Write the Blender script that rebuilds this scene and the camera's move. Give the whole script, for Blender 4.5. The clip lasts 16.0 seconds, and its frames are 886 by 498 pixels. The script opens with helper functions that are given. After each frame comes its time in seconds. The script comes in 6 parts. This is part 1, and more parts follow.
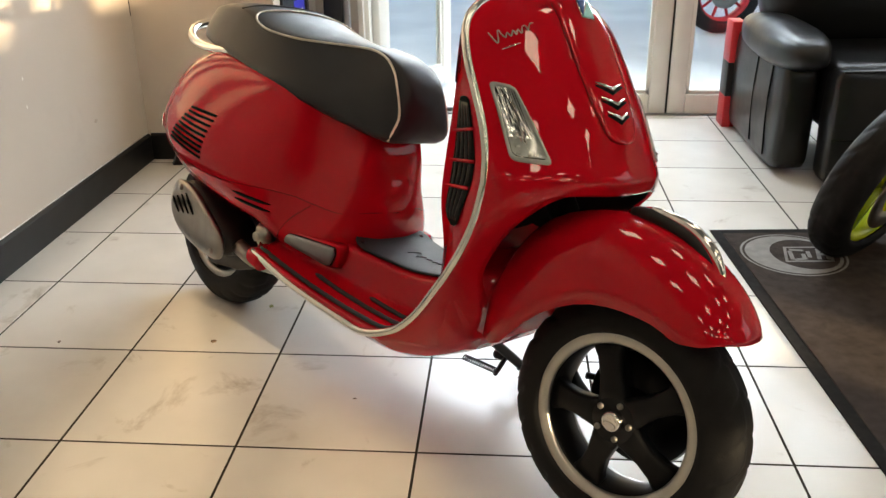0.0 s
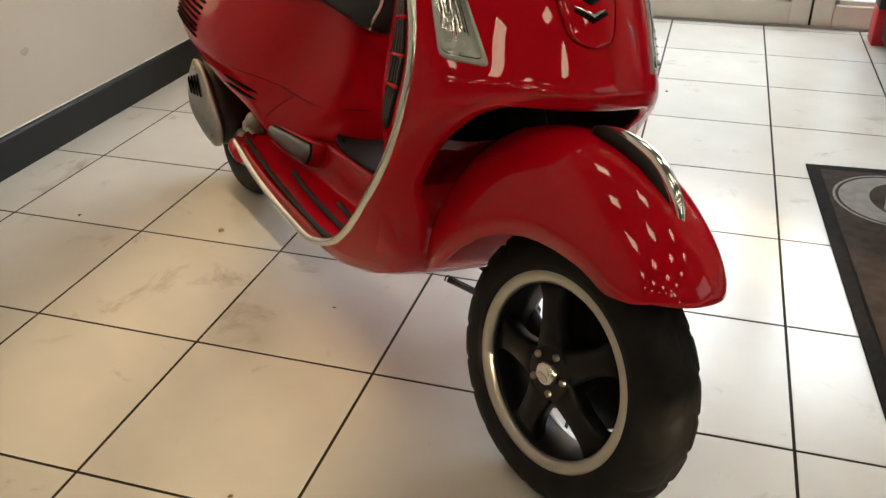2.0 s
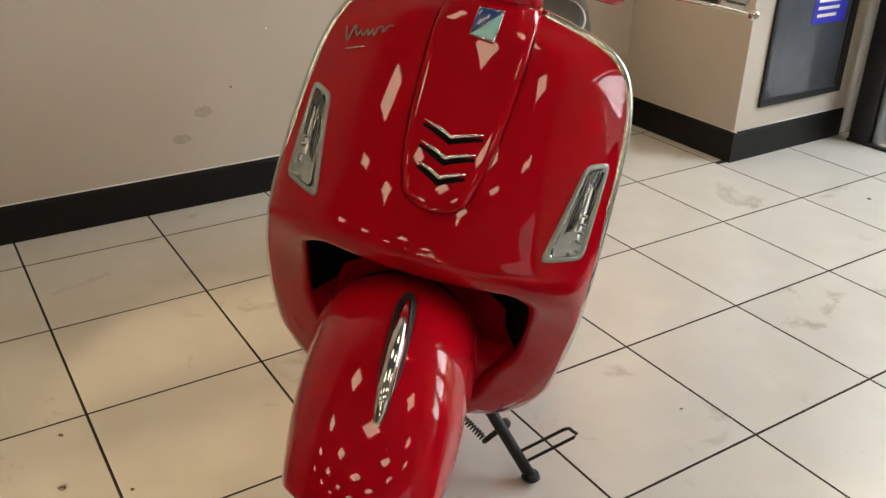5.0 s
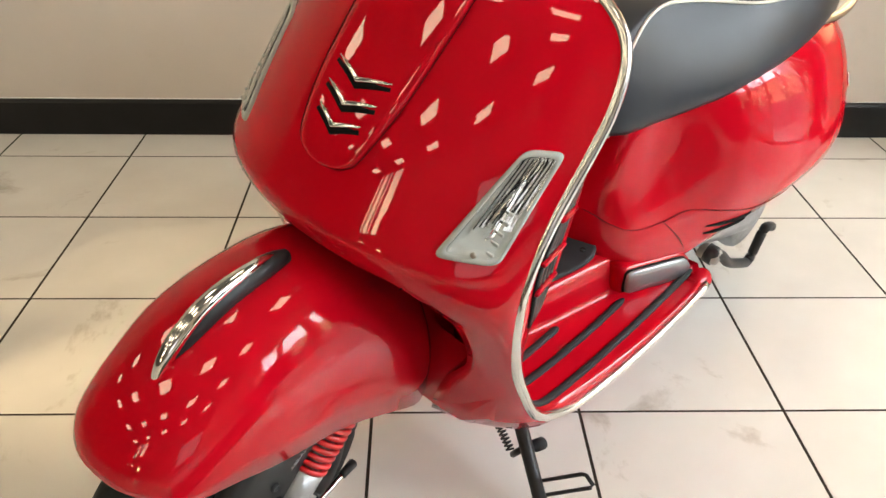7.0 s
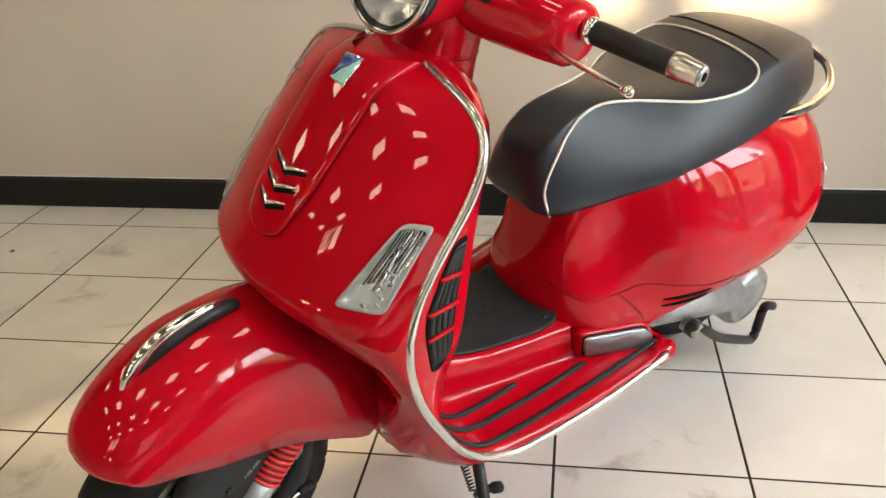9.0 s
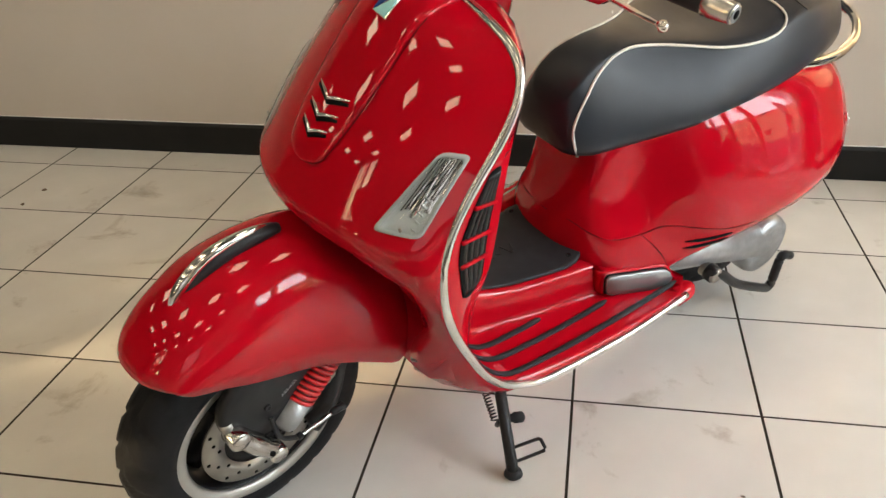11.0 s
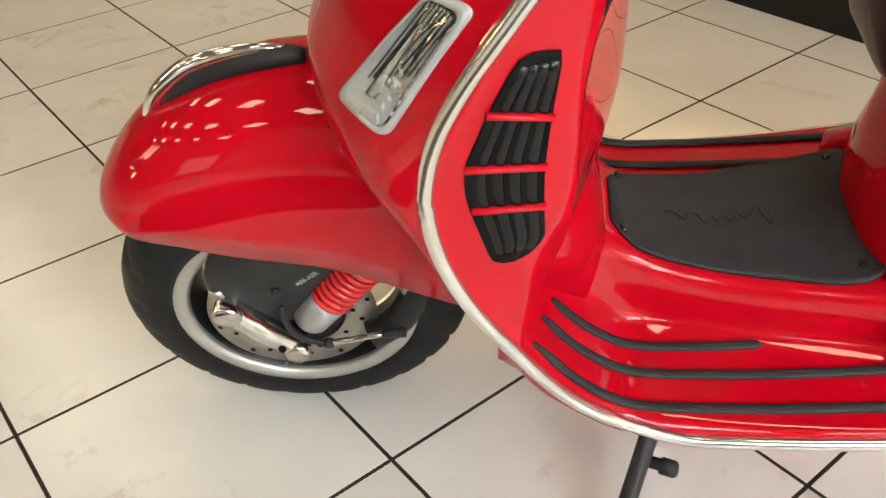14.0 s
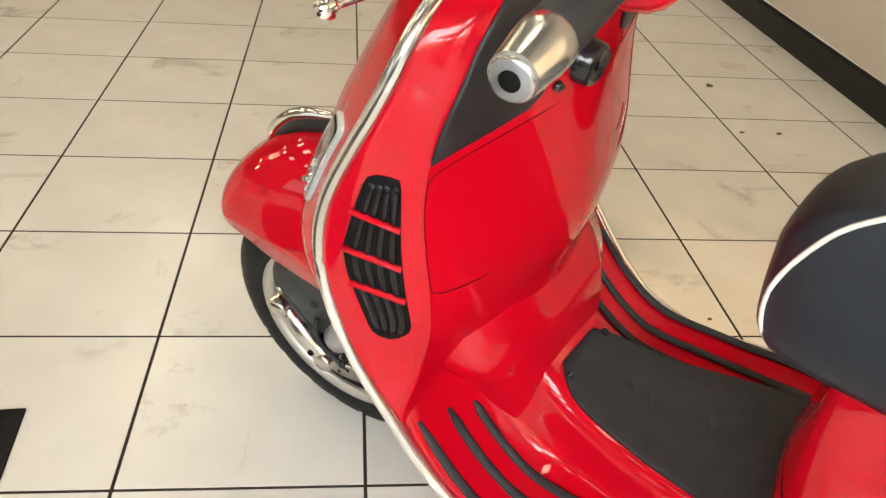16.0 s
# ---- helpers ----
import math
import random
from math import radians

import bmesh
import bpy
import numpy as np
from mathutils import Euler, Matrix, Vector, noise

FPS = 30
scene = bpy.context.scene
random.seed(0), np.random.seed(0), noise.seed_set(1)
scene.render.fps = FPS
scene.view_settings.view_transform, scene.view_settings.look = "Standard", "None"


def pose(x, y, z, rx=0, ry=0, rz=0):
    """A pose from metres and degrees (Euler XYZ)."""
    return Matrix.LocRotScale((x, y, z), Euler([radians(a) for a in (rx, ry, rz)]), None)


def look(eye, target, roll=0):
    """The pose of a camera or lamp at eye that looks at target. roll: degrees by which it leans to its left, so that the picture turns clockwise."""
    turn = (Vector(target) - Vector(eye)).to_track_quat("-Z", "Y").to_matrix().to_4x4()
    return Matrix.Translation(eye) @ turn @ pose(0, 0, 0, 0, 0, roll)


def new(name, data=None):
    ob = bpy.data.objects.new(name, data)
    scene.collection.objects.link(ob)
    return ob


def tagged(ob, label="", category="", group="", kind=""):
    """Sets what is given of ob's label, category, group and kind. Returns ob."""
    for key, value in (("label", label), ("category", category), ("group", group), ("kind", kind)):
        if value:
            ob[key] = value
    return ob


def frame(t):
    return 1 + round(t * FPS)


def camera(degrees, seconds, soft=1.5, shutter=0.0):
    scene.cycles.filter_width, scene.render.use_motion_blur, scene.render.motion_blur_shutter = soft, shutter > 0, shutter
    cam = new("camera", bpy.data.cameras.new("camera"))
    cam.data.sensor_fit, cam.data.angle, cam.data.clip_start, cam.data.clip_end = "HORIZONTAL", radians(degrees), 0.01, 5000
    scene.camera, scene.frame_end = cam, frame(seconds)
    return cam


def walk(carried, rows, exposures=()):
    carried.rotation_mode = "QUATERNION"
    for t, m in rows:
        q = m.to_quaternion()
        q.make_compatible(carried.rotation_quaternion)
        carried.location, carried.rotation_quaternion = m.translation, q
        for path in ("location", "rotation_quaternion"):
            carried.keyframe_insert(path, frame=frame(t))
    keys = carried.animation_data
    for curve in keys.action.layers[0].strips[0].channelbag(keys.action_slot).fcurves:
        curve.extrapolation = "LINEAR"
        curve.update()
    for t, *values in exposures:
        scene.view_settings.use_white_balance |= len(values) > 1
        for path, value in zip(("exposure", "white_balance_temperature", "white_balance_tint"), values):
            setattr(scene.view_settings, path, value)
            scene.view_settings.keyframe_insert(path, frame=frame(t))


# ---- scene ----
cam = camera(54.1, 16.0)
PATH = [
    (0, (0.984, -1.54, 1.156), (0.842, 0.288, 0.357), -0.8),
    (0.5, (1.04, -1.531, 1.14), (0.836, 0.281, 0.318), -0.3),
    (1, (1.157, -1.462, 1.139), (0.841, 0.317, 0.281), -0.1),
    (1.5, (1.24, -1.381, 1.115), (0.837, 0.352, 0.202), -0.8),
    (2, (1.346, -1.287, 1.083), (0.837, 0.373, 0.089), -0.7),
    (2.5, (1.532, -1.236, 1.099), (0.805, 0.329, 0.088), -0.8),
    (3, (1.674, -1.16, 1.107), (0.779, 0.327, 0.113), -0.8),
    (3.5, (1.778, -1.035, 1.091), (0.765, 0.374, 0.097), -0.0),
    (4, (1.898, -0.915, 1.124), (0.708, 0.365, 0.151), -0.2),
    (4.5, (2.043, -0.745, 1.163), (0.666, 0.385, 0.252), 0.1),
    (4.7, (2.074, -0.679, 1.171), (0.643, 0.394, 0.275), 0.6),
    (6.8, (2.113, 0.033, 1.115), (0.384, 0.162, 0.118), 0.7),
    (7, (2.088, 0.087, 1.107), (0.357, 0.146, 0.107), 1.0),
    (7.5, (2.074, 0.21, 1.12), (0.335, 0.104, 0.138), 1.2),
    (8, (2.173, 0.362, 1.165), (0.424, 0.034, 0.253), -0.5),
    (8.5, (2.253, 0.438, 1.19), (0.466, 0.082, 0.365), -1.7),
    (8.7, (2.271, 0.436, 1.192), (0.474, 0.125, 0.371), -2.4),
    (10.8, (2.394, 0.411, 1.19), (0.613, 0.144, 0.321), -1.7),
    (11, (2.372, 0.411, 1.173), (0.621, 0.086, 0.264), -1.5),
    (11.5, (2.221, 0.468, 1.139), (0.564, -0.084, 0.165), -0.9),
    (12, (2.064, 0.484, 1.078), (0.513, -0.273, 0.068), -0.5),
    (12.5, (1.924, 0.459, 0.984), (0.467, -0.417, -0.069), 0.8),
    (13, (1.846, 0.489, 0.951), (0.54, -0.501, -0.195), 0.5),
    (13.5, (1.726, 0.608, 0.961), (0.608, -0.556, -0.22), -0.9),
    (14, (1.623, 0.7, 0.964), (0.65, -0.583, -0.222), -2.6),
    (14.5, (1.49, 0.766, 0.971), (0.633, -0.603, -0.209), -0.5),
    (15, (1.406, 0.829, 0.999), (0.811, -0.694, -0.153), 1.8),
    (15.3, (1.352, 0.912, 1.022), (0.934, -0.689, -0.101), 3.7),
    (15.5, (1.312, 0.971, 1.037), (0.99, -0.666, -0.064), 4.3),
    (16, (1.238, 1.008, 1.072), (1.013, -0.686, 0.034), 4.6),
]
walk(cam, [(t, look(eye, target, roll)) for t, eye, target, roll in PATH],
     [(0, 1.58, 6480, 10), (1, 1.47, 6580, 10), (2, 1.36, 6700, 10), (3, 1.14, 6800, 10), (4, 1.15, 6800, 10), (4.7, 1.14, 6800, 10), (6.8, 1.98, 6650, 10), (8, 1.98, 6650, 10), (8.7, 1.85, 6650, 10), (10.8, 1.54, 6650, 10), (11.2, 1.62, 6650, 10), (12.3, 2.14, 6700, 10), (13.5, 1.96, 6750, 10), (16, 2.05, 6800, 10)])

# ---- world ----
world = bpy.data.worlds.new("sky")
scene.world = world
world.use_nodes = True
SUN_EL, SUN_AZ = 10.0, 130.0   # degrees; azimuth clockwise from +y
wn = world.node_tree.nodes
sky = wn.new("ShaderNodeTexSky")
sky.sky_type = "NISHITA"
sky.sun_disc = False
sky.sun_elevation, sky.sun_rotation = radians(SUN_EL), radians(SUN_AZ)
wn["Background"].inputs["Strength"].default_value = 0.15
world.node_tree.links.new(sky.outputs[0], wn["Background"].inputs["Color"])
sun = new("sun", bpy.data.lights.new("sun", "SUN"))
sun.data.energy, sun.data.angle, sun.data.color = 5.0, radians(0.55), (1.0, 0.76, 0.45)
sun_way = Vector((math.sin(radians(SUN_AZ)) * math.cos(radians(SUN_EL)), math.cos(radians(SUN_AZ)) * math.cos(radians(SUN_EL)), math.sin(radians(SUN_EL))))
sun.matrix_world = look(tuple(sun_way * 30), (0, 0, 0))


def sky_fill(name, at, target, w, h, watts, colour):
    ob = new(name, bpy.data.lights.new(name, "AREA"))
    ob.data.shape, ob.data.size, ob.data.size_y = "RECTANGLE", w, h
    ob.data.energy, ob.data.color = watts, colour
    ob.matrix_world = look(at, target)
    return ob


# Added area lamps standing in for sky light: unseen side windows, the doorway
sky_fill("sky_fill", (8.15, 1.35, 1.2), (0.0, 1.0, 0.9), 2.2, 1.7, 3, (0.93, 0.96, 1.0))
sky_fill("door_light", (1.9, 3.25, 1.85), (1.6, 0.4, 0.3), 2.9, 1.1, 46, (0.85, 0.935, 1.0))


# ---- materials ----
def material(name, base, rough=0.5, metal=0.0, vary=0.0, scale=8.0, bump=0.0, bump_scale=60.0, rough_vary=0.0, coat=0.0, tint=None,
             stain=None, stain_scale=2.0, stain_amount=0.5, random_vary=0.0, ior=None, spec=0.5, coat_rough=0.03):
    """Base colour with variation at two scales, bump and gloss."""
    m = bpy.data.materials.new(name)
    m.use_nodes = True
    t = m.node_tree
    b = t.nodes["Principled BSDF"]
    b.inputs["Roughness"].default_value = rough
    b.inputs["Metallic"].default_value = metal
    b.inputs["Coat Weight"].default_value = coat
    b.inputs["Coat Roughness"].default_value = coat_rough
    b.inputs["Specular IOR Level"].default_value = spec
    if ior:
        b.inputs["IOR"].default_value = ior
    co = t.nodes.new("ShaderNodeTexCoord")
    colour = None

    def noise_node(s, detail=4.0):
        n = t.nodes.new("ShaderNodeTexNoise")
        n.inputs["Scale"].default_value, n.inputs["Detail"].default_value = s, detail
        t.links.new(co.outputs["Object"], n.inputs["Vector"])
        return n

    rgb = t.nodes.new("ShaderNodeRGB")
    rgb.outputs[0].default_value = (*base, 1)
    colour = rgb.outputs[0]
    if vary:
        n = noise_node(scale)
        ramp = t.nodes.new("ShaderNodeMapRange")
        ramp.inputs["From Min"].default_value, ramp.inputs["From Max"].default_value = 0.3, 0.7
        ramp.inputs["To Min"].default_value, ramp.inputs["To Max"].default_value = 1 - vary, 1 + vary
        t.links.new(n.outputs["Fac"], ramp.inputs["Value"])
        mul = t.nodes.new("ShaderNodeMix")
        mul.data_type, mul.blend_type = "RGBA", "MULTIPLY"
        mul.inputs["Factor"].default_value = 1
        t.links.new(colour, mul.inputs[6])
        t.links.new(ramp.outputs[0], mul.inputs[7])
        colour = mul.outputs[2]
    if random_vary:
        info = t.nodes.new("ShaderNodeObjectInfo")
        ramp = t.nodes.new("ShaderNodeMapRange")
        ramp.inputs["To Min"].default_value, ramp.inputs["To Max"].default_value = 1 - random_vary, 1 + random_vary
        t.links.new(info.outputs["Random"], ramp.inputs["Value"])
        mul = t.nodes.new("ShaderNodeMix")
        mul.data_type, mul.blend_type = "RGBA", "MULTIPLY"
        mul.inputs["Factor"].default_value = 1
        t.links.new(colour, mul.inputs[6])
        t.links.new(ramp.outputs[0], mul.inputs[7])
        colour = mul.outputs[2]
    if stain:
        n = noise_node(stain_scale, 6.0)
        n.inputs["Roughness"].default_value = 0.65
        n.inputs["Distortion"].default_value = 0.6
        if random_vary:
            add = t.nodes.new("ShaderNodeVectorMath")
            info2 = t.nodes.new("ShaderNodeObjectInfo")
            mulr = t.nodes.new("ShaderNodeVectorMath")
            mulr.operation = "SCALE"
            mulr.inputs[0].default_value = (37, 91, 13)
            t.links.new(info2.outputs["Random"], mulr.inputs["Scale"])
            t.links.new(co.outputs["Object"], add.inputs[0])
            t.links.new(mulr.outputs[0], add.inputs[1])
            t.links.new(add.outputs[0], n.inputs["Vector"])
        ramp = t.nodes.new("ShaderNodeMapRange")
        ramp.inputs["From Min"].default_value, ramp.inputs["From Max"].default_value = 0.6, 0.78
        ramp.inputs["To Min"].default_value, ramp.inputs["To Max"].default_value = 0.0, stain_amount
        t.links.new(n.outputs["Fac"], ramp.inputs["Value"])
        mix = t.nodes.new("ShaderNodeMix")
        mix.data_type = "RGBA"
        mix.inputs[7].default_value = (*stain, 1)
        t.links.new(ramp.outputs[0], mix.inputs["Factor"])
        t.links.new(colour, mix.inputs[6])
        colour = mix.outputs[2]
    t.links.new(colour, b.inputs["Base Color"])
    if rough_vary:
        n = noise_node(scale * 1.7)
        ramp = t.nodes.new("ShaderNodeMapRange")
        ramp.inputs["To Min"].default_value, ramp.inputs["To Max"].default_value = max(0.02, rough - rough_vary), rough + rough_vary
        t.links.new(n.outputs["Fac"], ramp.inputs["Value"])
        t.links.new(ramp.outputs[0], b.inputs["Roughness"])
    if bump:
        n = noise_node(bump_scale, 3.0)
        bp = t.nodes.new("ShaderNodeBump")
        bp.inputs["Strength"].default_value, bp.inputs["Distance"].default_value = bump, 0.002
        t.links.new(n.outputs["Fac"], bp.inputs["Height"])
        t.links.new(bp.outputs[0], b.inputs["Normal"])
    return m


def glass(name, colour=(1, 1, 1), rough=0.0, ior=1.45):
    m = bpy.data.materials.new(name)
    m.use_nodes = True
    b = m.node_tree.nodes["Principled BSDF"]
    b.inputs["Base Color"].default_value = (*colour, 1)
    b.inputs["Roughness"].default_value = rough
    b.inputs["Transmission Weight"].default_value = 1
    b.inputs["IOR"].default_value = ior
    return m


def glow(name, colour, strength):
    m = bpy.data.materials.new(name)
    m.use_nodes = True
    b = m.node_tree.nodes["Principled BSDF"]
    b.inputs["Base Color"].default_value = (0.8, 0.8, 0.8, 1)
    b.inputs["Emission Color"].default_value = (*colour, 1)
    b.inputs["Emission Strength"].default_value = strength
    return m


M_RED = material("red_paint", (0.46, 0.0022, 0.011), 0.35, coat=0.82, vary=0.03, scale=3, spec=0.0, coat_rough=0.006)
M_SILVER = material("satin_silver_trim", (0.74, 0.73, 0.70), 0.17, 0.95, vary=0.05, scale=20)
# Deep red colour stands for the shade in the body's panel joints
M_SEAM = material("shadow_red_seam", (0.12, 0.001, 0.003), 0.6, vary=0.05, spec=0.1)
M_BAREND = material("satin_bar_end", (0.55, 0.54, 0.51), 0.24, 0.95, vary=0.08, scale=60, rough_vary=0.05)
M_CHROME = material("chrome", (0.86, 0.85, 0.83), 0.07, 1.0, rough_vary=0.03, scale=30)
M_RUBBER = material("black_rubber", (0.022, 0.022, 0.024), 0.55, vary=0.2, scale=40, bump=0.25, bump_scale=400, spec=0.25)
M_STRIP = material("strip_rubber", (0.03, 0.03, 0.032), 0.6, vary=0.15, scale=60, bump=0.2, bump_scale=500, spec=0.20)
M_TYRE = material("tyre_rubber", (0.009, 0.009, 0.010), 0.6, vary=0.25, scale=25, bump=0.2, bump_scale=300, spec=0.20)
M_SEAT = material("black_vinyl", (0.015, 0.018, 0.024), 0.38, spec=0.36, vary=0.12, scale=15, bump=0.18, bump_scale=700, rough_vary=0.06)
M_PIPING = material("pale_piping", (0.72, 0.68, 0.6), 0.45, vary=0.06, scale=60)
M_BLACK = material("black_plastic", (0.018, 0.018, 0.019), 0.42, vary=0.15, scale=50, bump=0.1, bump_scale=600, spec=0.30)
M_GLOSSBLACK = material("gloss_black", (0.012, 0.012, 0.013), 0.16, vary=0.1, scale=20)
M_RIM = material("black_wheel_paint", (0.008, 0.008, 0.009), 0.38, vary=0.1, scale=20, spec=0.2)
M_BLADE = material("louvre_black", (0.007, 0.007, 0.008), 0.22, vary=0.1, scale=30, spec=0.25)
M_RIMLIP = material("machined_rim", (0.52, 0.51, 0.48), 0.40, 0.85, vary=0.05, scale=30)
M_STEEL = material("brushed_steel", (0.36, 0.345, 0.315), 0.34, 0.95, vary=0.12, scale=25, rough_vary=0.08)
M_CAST = material("cast_aluminium", (0.40, 0.41, 0.42), 0.42, 0.8, vary=0.12, scale=40, bump=0.2, bump_scale=200)
M_CALIPER = material("polished_caliper", (0.56, 0.55, 0.53), 0.17, 1.0, vary=0.1, scale=60, rough_vary=0.06, bump=0.12, bump_scale=120)
M_SPRING = material("red_spring_paint", (0.55, 0.012, 0.015), 0.35, coat=0.4, vary=0.08, scale=40)
M_PEG = material("grey_peg", (0.30, 0.31, 0.32), 0.34, 0.75, vary=0.05, scale=30)
M_LENS = glass("clear_lens", (0.97, 0.98, 0.98), 0.03, 1.3)
M_REFLECTOR = material("lamp_reflector", (0.8, 0.8, 0.8), 0.16, 1.0, bump=0.5, bump_scale=90)
M_LENSRIM = material("frosted_lens_rim", (0.36, 0.38, 0.37), 0.25, vary=0.08, scale=40, coat=0.5)
M_BLUE = material("badge_blue", (0.015, 0.06, 0.3), 0.25, coat=0.6, vary=0.04)
M_CYAN = material("badge_pale_blue", (0.3, 0.68, 0.72), 0.25, coat=0.6, vary=0.04)
# Near-black colour standing for shade inside slots, gaps and the wheel arch
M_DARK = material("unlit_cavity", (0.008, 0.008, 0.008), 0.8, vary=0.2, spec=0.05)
M_TILE = material("cream_porcelain", (0.67, 0.645, 0.60), 0.22, vary=0.06, scale=4, random_vary=0.025, rough_vary=0.07,
                  stain=(0.34, 0.29, 0.23), stain_scale=4.5, stain_amount=0.95, bump=0.03, bump_scale=12)
M_GROUT = material("dark_grout", (0.03, 0.024, 0.018), 0.85, vary=0.3, scale=30, spec=0.10)
M_WALL = material("beige_wall_paint", (0.53, 0.47, 0.405), 0.6, vary=0.03, scale=3, stain=(0.3, 0.25, 0.21), stain_scale=1.7, stain_amount=0.3, bump=0.12, bump_scale=140)
M_CEIL = material("ceiling_tile", (0.16, 0.155, 0.15), 0.8, vary=0.04, scale=20)
M_FARWALL = material("dark_shop_wall", (0.16, 0.14, 0.12), 0.6, vary=0.1, scale=1.5)
M_SKIRT = material("black_skirting", (0.009, 0.009, 0.009), 0.34, vary=0.15, scale=10, rough_vary=0.08, spec=0.22)
M_UPVC = material("white_upvc", (0.78, 0.76, 0.7), 0.3, vary=0.03, scale=10)
M_GLASS = glass("window_glass", (0.96, 0.98, 0.97), 0.0, 1.45)
M_GREYGLASS = material("dark_tinted_panel", (0.06, 0.065, 0.075), 0.12, vary=0.2, scale=4)
M_LEATHER = material("black_leather", (0.005, 0.0055, 0.0065), 0.33, vary=0.2, scale=14, bump=0.10, bump_scale=45, rough_vary=0.06, spec=0.4)
M_MAT = material("charcoal_mat", (0.042, 0.033, 0.029), 0.95, vary=0.25, scale=30, bump=0.6, bump_scale=500, stain=(0.12, 0.1, 0.08), stain_scale=6, stain_amount=0.35, spec=0.10)
M_MATEDGE = material("mat_rubber_edge", (0.018, 0.017, 0.017), 0.9, vary=0.2, scale=40, bump=0.2, bump_scale=300, spec=0.06)
M_MATLOGO = material("grey_mat_print", (0.2, 0.19, 0.18), 0.95, vary=0.15, scale=40, bump=0.5, bump_scale=500)
M_YELLOW = material("acid_yellow_rim", (0.5, 0.6, 0.02), 0.25, coat=0.5, vary=0.05)
M_FAIRING = material("silver_grey_fairing", (0.4, 0.4, 0.42), 0.25, coat=0.6, vary=0.05)
M_REDBOX = material("red_card", (0.55, 0.02, 0.03), 0.4, vary=0.05)
M_PAVING = material("pale_concrete", (0.84, 0.83, 0.81), 0.85, vary=0.1, scale=1.5, bump=0.3, bump_scale=40, stain=(0.25, 0.24, 0.22), stain_scale=0.7)
M_RENDER = material("pale_render", (0.6, 0.57, 0.52), 0.8, vary=0.06, scale=1.0)
M_ROOF = material("slate_roof", (0.1, 0.1, 0.11), 0.7, vary=0.15, scale=4)
M_LIGHT = glow("panel_diffuser", (1.0, 0.85, 0.61), 3.3)
M_ALU = material("grey_aluminium", (0.35, 0.35, 0.36), 0.35, 0.8, vary=0.06)


# ---- mesh helpers ----
def part(name, bm, mat, parent=None, label="", smooth=True, sub=0, solid=0.0, m=None, crease=None):
    me = bpy.data.meshes.new(name)
    bmesh.ops.recalc_face_normals(bm, faces=bm.faces)
    bm.to_mesh(me)
    bm.free()
    if smooth:
        for p in me.polygons:
            p.use_smooth = True
    me.materials.append(mat)
    ob = new(name, me)
    if parent:
        ob.parent = parent
    if m is not None:
        ob.matrix_basis = m
    if solid:
        s = ob.modifiers.new("thickness", "SOLIDIFY")
        s.thickness, s.offset = solid, -1
    if sub:
        s = ob.modifiers.new("smooth", "SUBSURF")
        s.levels = s.render_levels = sub
    if label:
        tagged(ob, label)
    return ob


def thing(name, label, category, m=None, group="", kind=""):
    ob = new(name)
    ob.empty_display_size = 0.1
    if m is not None:
        ob.matrix_basis = m
    return tagged(ob, label, category, group, kind)


def grid(rows, close_u=False, close_v=False, cap=False):
    """Quads over rows of points."""
    bm = bmesh.new()
    vs = [[bm.verts.new(p) for p in r] for r in rows]
    nr, nc = len(vs), len(vs[0])
    for i in range(nr if close_v else nr - 1):
        for j in range(nc if close_u else nc - 1):
            q = [vs[i][j], vs[i][(j + 1) % nc], vs[(i + 1) % nr][(j + 1) % nc], vs[(i + 1) % nr][j]]
            try:
                bm.faces.new(q)
            except ValueError:
                pass
    if cap:
        for r in (vs[0], vs[-1]):
            try:
                bm.faces.new(r)
            except ValueError:
                pass
    bmesh.ops.remove_doubles(bm, verts=bm.verts, dist=1e-5)
    return bm


def join(*bms):
    out = bmesh.new()
    for b in bms:
        me = bpy.data.meshes.new("tmp")
        b.to_mesh(me)
        b.free()
        out.from_mesh(me)
        bpy.data.meshes.remove(me)
    return out


def spline(table, x):
    """Smooth interpolation (monotone in the key) of rows (key, a, b, ...) at x."""
    t = np.array(table, float)
    k, v = t[:, 0], t[:, 1:]
    if k[0] > k[-1]:
        k, v = k[::-1], v[::-1]
    if x <= k[0]:
        return v[0]
    if x >= k[-1]:
        return v[-1]
    i = int(np.searchsorted(k, x)) - 1
    h = k[i + 1] - k[i]

    def slope(j):
        if j == 0:
            return (v[1] - v[0]) / (k[1] - k[0])
        if j == len(k) - 1:
            return (v[-1] - v[-2]) / (k[-1] - k[-2])
        return (v[j + 1] - v[j - 1]) / (k[j + 1] - k[j - 1])

    s = (x - k[i]) / h
    return (2 * s**3 - 3 * s**2 + 1) * v[i] + (s**3 - 2 * s**2 + s) * h * slope(i) + (-2 * s**3 + 3 * s**2) * v[i + 1] + (s**3 - s**2) * h * slope(i + 1)


